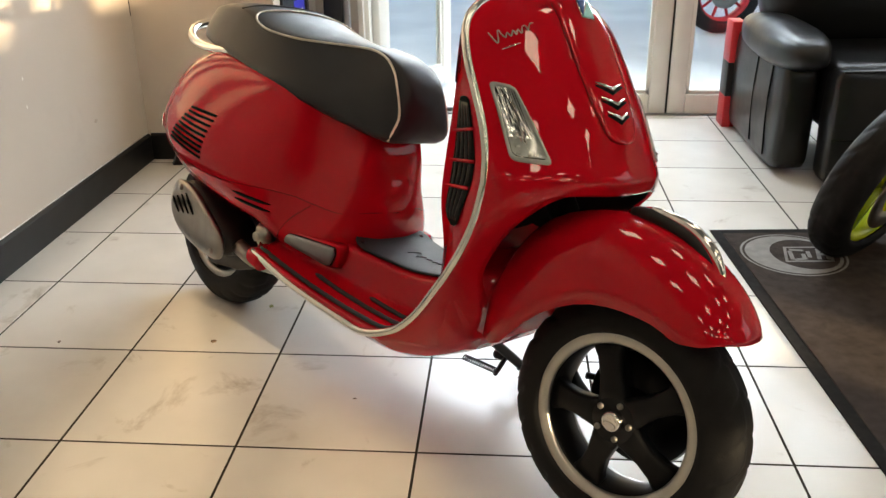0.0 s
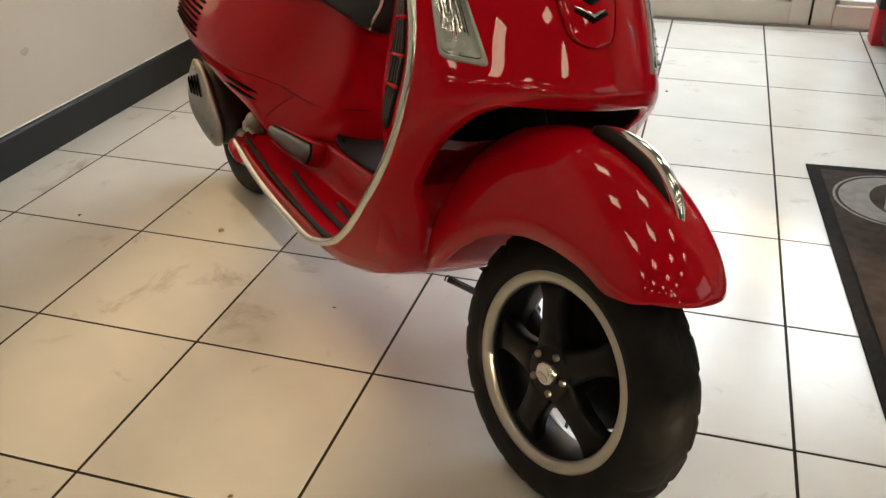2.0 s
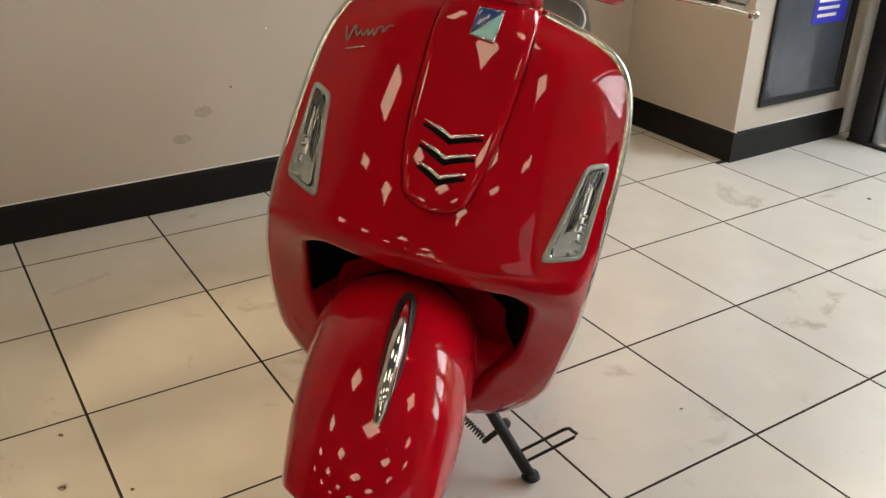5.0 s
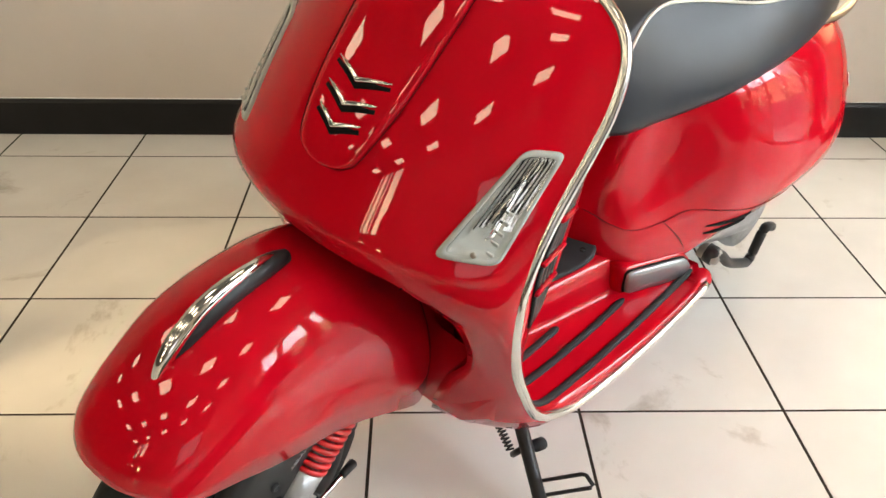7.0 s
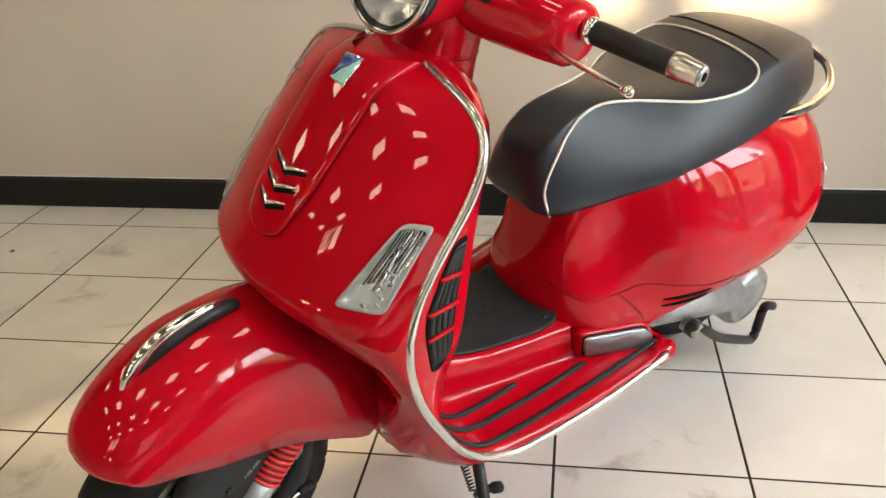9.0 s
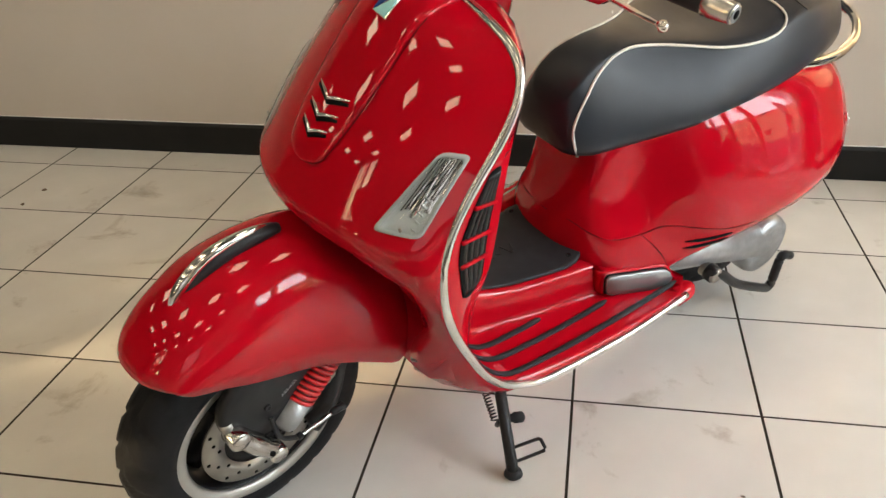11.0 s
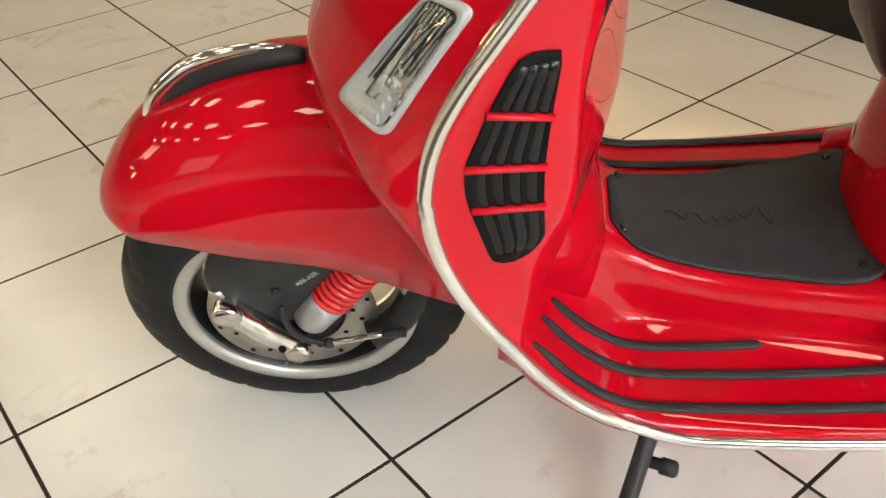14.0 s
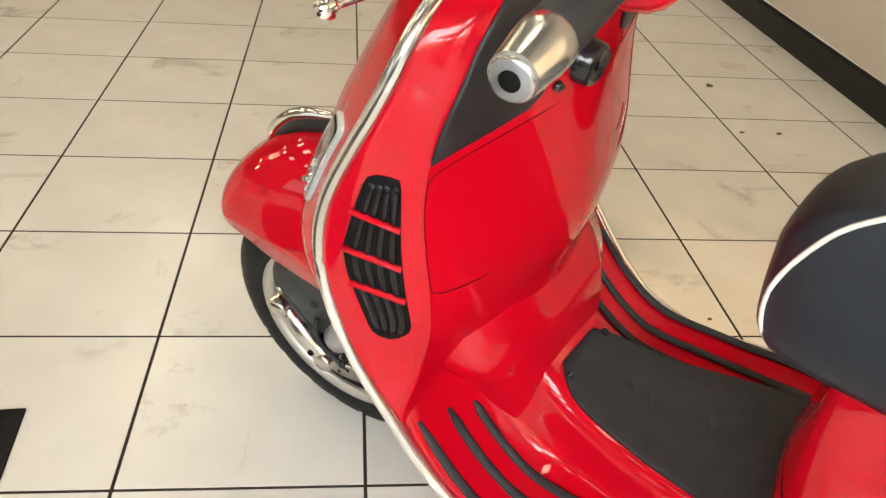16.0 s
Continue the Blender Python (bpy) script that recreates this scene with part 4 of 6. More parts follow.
# Seat, by station: bottom (z, half width), widest half width, edge of the top (half width, z), top
SEAT = [(-1.466, 0.775, 0.02, 0.03, 0.02, 0.796, 0.80), (-1.45, 0.757, 0.055, 0.07, 0.05, 0.808, 0.815), (-1.41, 0.748, 0.09, 0.110, 0.084, 0.820, 0.832), (-1.35, 0.742, 0.122, 0.142, 0.112, 0.830, 0.846), (-1.27, 0.733, 0.148, 0.167, 0.132, 0.838, 0.857),
        (-1.19, 0.724, 0.163, 0.181, 0.142, 0.836, 0.857), (-1.14, 0.714, 0.168, 0.186, 0.146, 0.825, 0.846), (-1.07, 0.70, 0.170, 0.188, 0.148, 0.805, 0.824), (-0.97, 0.677, 0.163, 0.182, 0.124, 0.795, 0.808), (-0.88, 0.654, 0.147, 0.166, 0.078, 0.796, 0.805),
        (-0.80, 0.634, 0.122, 0.141, 0.050, 0.798, 0.805), (-0.74, 0.620, 0.101, 0.121, 0.047, 0.791, 0.799), (-0.683, 0.610, 0.086, 0.105, 0.052, 0.770, 0.779), (-0.661, 0.610, 0.076, 0.095, 0.053, 0.752, 0.762), (-0.647, 0.613, 0.065, 0.084, 0.051, 0.736, 0.747),
        (-0.637, 0.622, 0.052, 0.073, 0.046, 0.720, 0.731), (-0.630, 0.640, 0.032, 0.051, 0.034, 0.704, 0.713), (-0.626, 0.662, 0.012, 0.02, 0.014, 0.693, 0.698)]


def seat_half(x):
    zb, yb, ym, yp, zp, zt = spline(SEAT, x)
    z0 = zb + 0.15 * (zp - zb)
    out = [Vector((x, 0, zb)), Vector((x, yb * 0.5, zb)), Vector((x, yb * 0.85, zb)), Vector((x, yb, zb + 0.004))]
    out.append(Vector((x, yb + (ym - yb) * 0.75, zb + 0.5 * (z0 - zb))))
    for k in range(10):
        a = k / 9
        out.append(Vector((x, ym - (ym - yp) * a**1.4, z0 + (zp - z0) * a**0.95)))
    for k in range(1, 7):
        a = k / 6 * math.pi / 2
        out.append(Vector((x, yp * math.cos(a), zp + (zt - zp) * math.sin(a))))
    out[-1].y = 0.0
    return out


seat_x = [-1.466, -1.46, -1.45, -1.436, -1.42] + [-1.40 + 0.03 * k for k in range(25)] + [-0.657, -0.648, -0.642, -0.637, -0.633, -0.6295, -0.626]
seat = part("seat", grid([mirrored_ring(seat_half(x)) for x in seat_x], close_u=True, cap=True), M_SEAT, scooter, "black vinyl two-person seat with pale piping")


def on_seat(x, k, out=0.0, s=1):
    """On the seat at x: k = 0 at the foot of its side, 1 along the middle of its top."""
    h = seat_half(x)[3:]
    i = k * (len(h) - 1)
    j = min(int(i), len(h) - 2)
    p = h[j].lerp(h[j + 1], i - j)
    zc = 0.74
    n = Vector((0, p.y * 1.2, p.z - zc + 0.02)).normalized()
    p = p + n * out
    return Vector((p.x, p.y * s, p.z))


PIPING = [(-0.659, 0.02), (-0.645, 0.15), (-0.641, 0.30), (-0.649, 0.44), (-0.667, 0.54), (-0.69, 0.60), (-0.73, 0.635), (-0.78, 0.645), (-0.84, 0.645), (-0.90, 0.645), (-0.96, 0.645), (-1.02, 0.645), (-1.07, 0.655), (-1.11, 0.69), (-1.138, 0.78), (-1.147, 0.9), (-1.149, 1.0)]
for s in (1, -1):
    part("piping", tube(smooth_line([on_seat(x, k, 0.0015, s) for x, k in PIPING], 70), 0.0028, 6), M_PIPING, seat, "pale piping on the seat")
part("seat_strap", tube(smooth_line([on_seat(-1.19, k, 0.001, s) for s, k in ((1, 0.7), (1, 0.85), (1, 1.0), (-1, 0.85), (-1, 0.7))], 30), 0.004, 6, flat=0.4), M_BLACK, seat)

# Chrome grab rail round the seat's tail
rail = [(-1.18, 0.168, 0.735), (-1.26, 0.172, 0.732), (-1.34, 0.168, 0.736), (-1.41, 0.15, 0.750), (-1.458, 0.11, 0.772), (-1.478, 0.05, 0.785), (-1.483, 0, 0.788)]
rail = rail + [(x, -y, z) for x, y, z in reversed(rail[:-1])]
part("grab_rail", tube(smooth_line(rail, 70), 0.011, 10), M_CHROME, scooter, "chrome passenger grab rail")
part("tail_lamp", moved(box(-0.02, -0.05, -0.03, 0.02, 0.05, 0.03, 0.012), Matrix.Translation((-1.505, 0, 0.545))), material("red_lens", (0.3, 0.01, 0.01), 0.15, coat=0.5, vary=0.05), scooter, "red tail lamp")
part("plate_holder", moved(box(-0.004, -0.09, -0.07, 0.004, 0.09, 0.07, 0.003), Matrix.Translation((-1.56, 0, 0.42)) @ pose(0, 0, 0, 0, 25, 0)), M_BLACK, scooter, "black plate holder behind the tail")
part("plate_arm", tube([(-1.42, 0, 0.47), (-1.55, 0, 0.45)], 0.02, 8, flat=0.5), M_BLACK, scooter)

# Front mudguard, by station: top, half width, edge height
FEND = [(0.194, 0.450, 0.080, 0.447), (0.187, 0.467, 0.085, 0.445), (0.168, 0.494, 0.091, 0.440), (0.138, 0.525, 0.096, 0.437), (0.10, 0.553, 0.101, 0.434), (0.06, 0.575, 0.106, 0.428), (0.02, 0.590, 0.110, 0.42), (-0.04, 0.601, 0.113, 0.408),
        (-0.10, 0.602, 0.114, 0.392), (-0.16, 0.590, 0.113, 0.367), (-0.21, 0.568, 0.11, 0.335), (-0.25, 0.53, 0.105, 0.312), (-0.275, 0.47, 0.098, 0.318)]
FEND = FEND[::-1]


def fender_row(x, n=25):
    zt, w, ze = spline(FEND, x)
    w += 0.004
    row = []
    for j in range(n):
        a = (j / (n - 1) - 0.5) * math.pi
        sn, c = math.sin(a), max(0.0, math.cos(a))
        k = abs(sn) ** 0.74 * (1 if sn > 0 else -1)
        back = 0.036 * abs(k) ** 2.4 * max(0.0, min(1.0, (x - 0.05) / 0.14))
        u = max(0.0, min(1.0, (-0.05 - x) / 0.13))
        flare = 0.013 * u * u * (3 - 2 * u) * max(0.0, 1 - ((abs(k) - 0.97) / 0.45) ** 2) * (1 if k > 0 else -1)
        # the right side is cut away in a higher arc over the wheel
        edge = ze + (0.050 * max(0.0, 1 - ((x + 0.06) / 0.17) ** 2) * min(1.0, -k) ** 2 if k < 0 else 0.0)
        row.append(Vector((x - back, w * k + flare, edge + (zt - edge) * c**0.74)))
    return row


fender_x = [-0.275, -0.265, -0.25, -0.23, -0.21, -0.18, -0.15, -0.12, -0.09, -0.06, -0.03, 0.0, 0.03, 0.055, 0.08, 0.10, 0.12, 0.138, 0.153, 0.166, 0.176, 0.182, 0.187, 0.191, 0.194]
fender = part("front_mudguard", grid([fender_row(x) for x in fender_x]), M_RED, scooter, "glossy red front mudguard", solid=0.003, m=STEER)
crest = [(0.120, 0, 0.515), (0.112, 0, 0.538), (0.098, 0, 0.562), (0.075, 0, 0.585), (0.047, 0, 0.603), (0.010, 0, 0.614), (-0.03, 0, 0.619), (-0.058, 0, 0.616)]
part("crest_base", tube(smooth_line([(0.104, 0, 0.538), (0.075, 0, 0.568), (0.038, 0, 0.590), (-0.01, 0, 0.604), (-0.05, 0, 0.608), (-0.075, 0, 0.606)], 30), [0.004 + 0.0105 * math.sin(min(1.0, k / 12) * math.pi / 2) * (1 - max(0, (k - 22) / 8) ** 2 * 0.7) for k in range(30)], 10), M_BLACK, fender, "black base of the mudguard crest")
part("crest", tube(smooth_line(crest, 30), [0.002 + 0.0085 * math.sin(min(1.0, k / 9) * math.pi / 2) * (1 - 0.85 * (k / 29) ** 4) for k in range(30)], 10), M_CHROME, fender, "chrome crest on the mudguard")

# Lining of the wheel arch: red below, near-black above standing for deep shade
def arch_row(z):
    ay = spline(ARCH, z)[1]
    ax = shield(z, ay).x
    half = [Vector((ax - 0.006, ay * 0.985, z)), Vector((ax - 0.03, ay * 0.94, z)), Vector((ax - 0.094, ay * 0.81, z)), Vector((ax - 0.13, ay * 0.5, z)), Vector((ax - 0.134, 0, z))]
    return half + [right_of(p) for p in reversed(half[:-1])]


part("arch_lining", grid([arch_row(z) for z in (0.27, 0.30, 0.34, 0.38, 0.42, 0.455)]), M_RED, scooter, "red inner side of the front wheel arch")
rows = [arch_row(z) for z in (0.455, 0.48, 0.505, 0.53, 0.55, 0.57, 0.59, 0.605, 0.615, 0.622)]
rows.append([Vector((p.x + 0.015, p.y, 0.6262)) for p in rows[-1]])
part("arch_lining", grid(rows), M_DARK, scooter, "upper front wheel arch lining, near-black for the shade inside")
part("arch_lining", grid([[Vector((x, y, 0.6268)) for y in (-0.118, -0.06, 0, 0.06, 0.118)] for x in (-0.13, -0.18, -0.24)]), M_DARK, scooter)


def tyre_mesh(r, w, bead, tread=True):
    """A tyre about the y axis with slanting grooves cut into its tread."""
    prof = []
    for k in range(33):
        a = math.pi * (k / 32) - math.pi / 2
        s = math.sin(a)
        y = w / 2 * abs(s) ** 0.88 * (1 if s > 0 else -1)
        rr = bead + (r - bead) * max(0.0, math.cos(a)) ** 0.74
        prof.append((rr, y))
    seg = 180
    rows = []
    for rr, y in prof:
        ring = []
        for k in range(seg):
            t = 2 * math.pi * k / seg
            cut = 0.0
            if tread and rr > r - 0.034:
                ph = (t * 22 / (2 * math.pi) + abs(y) * 16.0) % 1.0
                if ph < 0.22 and abs(y) > 0.012:
                    cut = 0.0045
                if abs(abs(y) - 0.009) < 0.0035 and ((t * 11 / (2 * math.pi)) % 1.0) < 0.8:
                    cut = 0.004
            ring.append((math.cos(t) * (rr - cut), y, math.sin(t) * (rr - cut)))
        rows.append(ring)
    rows.append([(p[0] * 0.97, p[1] * 0.8, p[2] * 0.97) for p in rows[-1]])
    rows.insert(0, [(p[0] * 0.97, p[1] * 0.8, p[2] * 0.97) for p in rows[0]])
    return grid(rows, close_u=True)


def wheel(name, centre, r, w, parent, m, label):
    hub = part(name, lathe([(0.152, -0.043), (0.146, -0.043), (0.140, -0.034), (0.136, -0.015), (0.134, 0.0), (0.136, 0.015), (0.140, 0.034), (0.146, 0.043), (0.152, 0.043), (0.158, 0.03), (0.158, -0.03)], 72, closed=True), M_RIM, parent, label, m=m @ Matrix.Translation(centre))
    part("tyre", tyre_mesh(r, w, 0.163), M_TYRE, hub, "black tyre with slanting tread grooves")
    for s in (1, -1):
        part("rim_lip", lathe([(0.168, s * 0.044), (0.168, s * 0.048), (0.160, s * 0.051), (0.146, s * 0.0495), (0.141, s * 0.043), (0.146, s * 0.036)], 72), M_RIMLIP, hub, "machined silver rim lip")
    # five black arms
    for k in range(5):
        a = math.radians(90 + 72 * k + 20)
        rows = []
        for rr, hw, y0, y1 in ((0.028, 0.030, -0.050, -0.022), (0.055, 0.024, -0.049, -0.020), (0.085, 0.020, -0.046, -0.016), (0.115, 0.023, -0.041, -0.012), (0.142, 0.034, -0.036, -0.008)):
            ring = []
            for u, y in ((-hw, y1), (-hw, y0 + 0.005), (-hw * 0.75, y0), (hw * 0.75, y0), (hw, y0 + 0.005), (hw, y1)):
                ring.append((math.cos(a) * rr - math.sin(a) * u, y, math.sin(a) * rr + math.cos(a) * u))
            rows.append(ring)
        part("spoke", grid(rows, close_u=True, cap=True), M_RIM, hub)
    part("hub", lathe([(0.0, -0.050), (0.042, -0.050), (0.046, -0.046), (0.048, 0.02), (0.0, 0.02)], 36), M_RIM, hub)
    part("hub_cap", lathe([(0.0, -0.058), (0.011, -0.0585), (0.013, -0.061), (0.0175, -0.060), (0.019, -0.056), (0.019, -0.048)], 28), M_CHROME, hub, "round chrome hub cap")
    for k in range(5):
        a = math.radians(72 * k + 20 + 54)
        part("wheel_bolt", lathe([(0.0, -0.056), (0.0035, -0.056), (0.006, -0.054), (0.006, -0.046)], 10), M_STEEL, hub, m=Matrix.Translation((math.cos(a) * 0.034, 0, math.sin(a) * 0.034)))
    return hub


front_wheel = wheel("front_wheel", (-0.006, 0, 0.235), 0.2345, 0.106, scooter, STEER, "black five-spoke front wheel")
rear_wheel = wheel("rear_wheel", (-1.372, 0, 0.24), 0.24, 0.12, scooter, Matrix(), "black five-spoke rear wheel")

# Brake disc, caliper, trailing link and spring on the front wheel's left
disc = part("brake_disc", lathe([(0.112, 0.050), (0.112, 0.054), (0.070, 0.054), (0.070, 0.050)], 64, closed=True), M_STEEL, scooter, "drilled steel brake disc", m=STEER @ Matrix.Translation((0, 0, 0.237)))
for k in range(30):
    a = math.radians(12 * k)
    rr = (0.080, 0.092, 0.104)[k % 3]
    part("disc_hole", lathe([(0.0, 0.0546), (0.0036, 0.0546), (0.0036, 0.053)], 10), M_DARK, disc, m=Matrix.Translation((math.cos(a) * rr, 0, math.sin(a) * rr)))
part("disc_carrier", lathe([(0.0, 0.048), (0.055, 0.048), (0.072, 0.052), (0.072, 0.0495), (0.109, 0.0495), (0.109, 0.044), (0.0, 0.036)], 40), M_RIM, disc, "black brake carrier behind the disc")

ARM = [(0.078, 0.29), (0.088, 0.325), (0.082, 0.365), (0.05, 0.405), (0.0, 0.43), (-0.08, 0.435), (-0.165, 0.415), (-0.15, 0.388), (-0.105, 0.352), (-0.065, 0.315), (-0.04, 0.28), (-0.015, 0.258), (0.02, 0.254), (0.055, 0.265)]
arm_line = [(v[0], v[1]) for v in smooth_line(ARM, 60, closed=True)]
arm = part("fork_cover", slab(arm_line, lambda u, v, w: Vector((u, 0.062 + w, v)), 0.022, 0.06), M_BLACK, scooter, "matt black trailing link cover", m=STEER)
part("cover_screw", lathe([(0.0, 0.002), (0.0035, 0.002), (0.0045, 0.004), (0.006, 0.004), (0.007, 0.001), (0.007, -0.003)], 14), M_BLACK, arm, m=Matrix.Translation((0.004, 0.084, 0.322)))
words = new("lettering", bpy.data.curves.new("lettering", "FONT"))
words.data.body, words.data.size, words.data.extrude, words.data.align_x = "ABS-ASR", 0.0098, 0.0003, "CENTER"
words.data.materials.append(material("pale_print", (0.3, 0.3, 0.3), 0.5, vary=0.05))
words.parent = arm
words.matrix_basis = Matrix.Translation((-0.040, 0.0846, 0.340)) @ Matrix(((-0.80, 0.6, 0, 0), (0, 0, 1, 0), (0.6, 0.80, 0, 0), (0, 0, 0, 1)))

caliper = part("brake_caliper", tube(smooth_line([(0.066, 0.086, 0.298), (0.045, 0.087, 0.272), (0.018, 0.087, 0.240), (-0.008, 0.085, 0.212)], 14), [0.018, 0.0215, 0.0215, 0.021, 0.0215, 0.0225, 0.023, 0.023, 0.0225, 0.0215, 0.021, 0.0215, 0.0215, 0.018], 14, flat=0.85), M_CALIPER, scooter, "polished metal brake caliper", m=STEER)
for x, z, r in ((0.067, 0.298, 0.019), (-0.007, 0.213, 0.0175)):
    part("caliper_piston", lathe([(0.0, 0.022), (r - 0.004, 0.022), (r, 0.018), (r, -0.012)], 28), M_CALIPER, caliper, m=Matrix.Translation((x, 0.086, z)))
part("caliper_bracket", tube(smooth_line([(0.078, 0.076, 0.325), (0.074, 0.078, 0.308), (0.060, 0.078, 0.285), (0.036, 0.078, 0.25)], 12), 0.011, 10), M_STEEL, caliper)
part("caliper_screw", lathe([(0.0, 0.004), (0.004, 0.004), (0.0055, 0.001), (0.0055, -0.004)], 12), M_DARK, caliper, m=Matrix.Translation((0.010, 0.107, 0.232)))
a, b = Vector((-0.143, 0.080, 0.398)), Vector((-0.062, 0.080, 0.300))
axis = (b - a).normalized()
e1 = axis.cross(Vector((0, 1, 0))).normalized()
e2 = axis.cross(e1)
coil = [a + (b - a) * (k / 288) + e1 * math.cos(k / 288 * 2 * math.pi * 12) * 0.0238 + e2 * math.sin(k / 288 * 2 * math.pi * 12) * 0.0238 for k in range(289)]
part("spring", tube(coil, 0.0043, 6), M_SPRING, scooter, "red coil spring of the front suspension", m=STEER)
part("damper", tube([a + axis * -0.02, a + (b - a) * 0.5, b, b + axis * 0.004, b + axis * 0.05, b + axis * 0.058], [0.016, 0.016, 0.016, 0.026, 0.025, 0.02], 20), M_CAST, scooter, "grey metal front damper", m=STEER)
hose_line = [(-0.0, 0.088, 0.297), (-0.002, 0.098, 0.277), (-0.014, 0.1, 0.249), (-0.045, 0.1, 0.228), (-0.085, 0.1, 0.235), (-0.121, 0.097, 0.239), (-0.15, 0.092, 0.234)]
part("brake_hose", tube(smooth_line(hose_line[:4], 24), 0.0046, 8), M_BLACK, scooter, "black front brake hose", m=STEER)
part("hose_pipe", tube(smooth_line(hose_line[3:6], 16), 0.0042, 8), M_CALIPER, scooter, "bright metal end of the brake hose", m=STEER)
part("hose_clip", tube(hose_line[5:], [0.0062, 0.0075], 10), M_BLACK, scooter, m=STEER)
part("hose_clip", tube([Vector(hose_line[3]).lerp(Vector(hose_line[4]), k) for k in (0.0, 0.25)], 0.0066, 10), M_BLACK, scooter, m=STEER)
part("fork_link", tube(smooth_line([(-0.10, 0.06, 0.19), (-0.14, 0.05, 0.21), (-0.17, 0.035, 0.26), (-0.18, 0.03, 0.33), (-0.19, 0.0, 0.45)], 20), 0.022, 10), M_BLACK, scooter, "black front fork link", m=STEER)
part("fork_stem", tube([(-0.02, 0.055, 0.237), (-0.08, 0.05, 0.33), (-0.17, 0.02, 0.48), (-0.25, 0, 0.62)], [0.026, 0.03, 0.03, 0.03], 12), M_BLACK, scooter, m=STEER)
part("axle", lathe([(0.0, -0.05), (0.02, -0.05), (0.02, 0.07), (0.0, 0.07)], 20), M_RIM, scooter, m=STEER @ Matrix.Translation((0, 0, 0.237)))

# Handlebar cover, headlamp, grips, levers
rows = []
for k in range(41):
    y = -0.195 + 0.39 * k / 40
    q = abs(y) / 0.195
    xc = -0.455 - 0.06 * q**1.6
    zc = 1.045 - 0.022 * q**1.5
    hx, hz = 0.072 - 0.040 * q**0.8, 0.055 - 0.026 * q**0.9
    if q > 0.97:
        hx, hz = hx * 0.8, hz * 0.8
    ring = []
    for j in range(24):
        t = 2 * math.pi * j / 24
        c, sn = math.cos(t), math.sin(t)
        low = 1.0 if sn > 0 else 1.0 + 1.05 * q
        ring.append(Vector((xc + hx * (1 + 0.35 * q) * abs(c) ** 0.8 * (1 if c > 0 else -1), y, zc + hz * low * abs(sn) ** 0.8 * (1 if sn > 0 else -1))))
    rows.append(ring)
headset = part("handlebar_cover", grid(rows, close_u=True, cap=True), M_RED, scooter, "red handlebar cover", m=STEER_BAR)
nose_rows = []
for k in range(9):
    f = k / 8
    c = Vector((-0.455 + 0.125 * f, 0, 1.058 + 0.014 * f))
    rr = 0.066 + 0.016 * f
    nose_rows.append([c + Vector((math.cos(t) * rr * -0.18, math.sin(t) * rr, math.cos(t) * rr)) for t in [2 * math.pi * j / 32 for j in range(32)]])
part("headlamp_shell", grid(nose_rows, close_u=True), M_RED, scooter, "red headlamp shell", m=STEER_BAR)
tilt = Matrix.Translation((-0.330, 0, 1.074)) @ pose(0, 0, 0, 0, -10, 0)
lamp = part("headlamp", lathe([(0.083, -0.01), (0.086, 0.0), (0.086, 0.010), (0.080, 0.015), (0.074, 0.012), (0.072, 0.004)], 48, "x"), M_GLOSSBLACK, scooter, "round headlamp with black and chrome rim", m=STEER_BAR @ tilt)
part("chrome_ring", lathe([(0.0855, 0.0105), (0.0875, 0.013), (0.0825, 0.0175), (0.0795, 0.0155)], 48, "x"), M_CHROME, lamp)
part("reflector", lathe([(0.073, 0.006), (0.06, -0.02), (0.04, -0.04), (0.02, -0.05), (0.0, -0.052)], 40, "x"), M_REFLECTOR, lamp, "silver headlamp reflector")
part("bulb_cap", lathe([(0.0, 0.0), (0.014, -0.003), (0.02, -0.012), (0.02, -0.03)], 20, "x"), M_CHROME, lamp)
lens = part("lens", lathe([(0.074, 0.011), (0.06, 0.019), (0.04, 0.025), (0.02, 0.028), (0.0, 0.029)], 40, "x"), M_LENS, lamp, "clear domed headlamp lens")
lens.visible_shadow = False
neck = []
for z, xf, xr, w in ((0.90, -0.35, -0.475, 0.072), (0.945, -0.36, -0.482, 0.067), (0.975, -0.37, -0.49, 0.064), (1.01, -0.38, -0.50, 0.066), (1.04, -0.38, -0.51, 0.07)):
    neck.append([Vector(((xf + xr) / 2 + (xf - xr) / 2 * math.cos(t), w * math.sin(t), z)) for t in [2 * math.pi * j / 28 for j in range(28)]])
part("steering_neck", grid(neck, close_u=True, cap=True), M_RED, scooter, "red steering neck", m=STEER_BAR)
part("neck_seam", tube([Vector((-0.422 + 0.0615 * math.cos(t), 0.0668 * math.sin(t), 0.95)) for t in [2 * math.pi * j / 28 for j in range(28)]], 0.0012, 5, closed=True), M_SEAM, scooter, m=STEER_BAR)
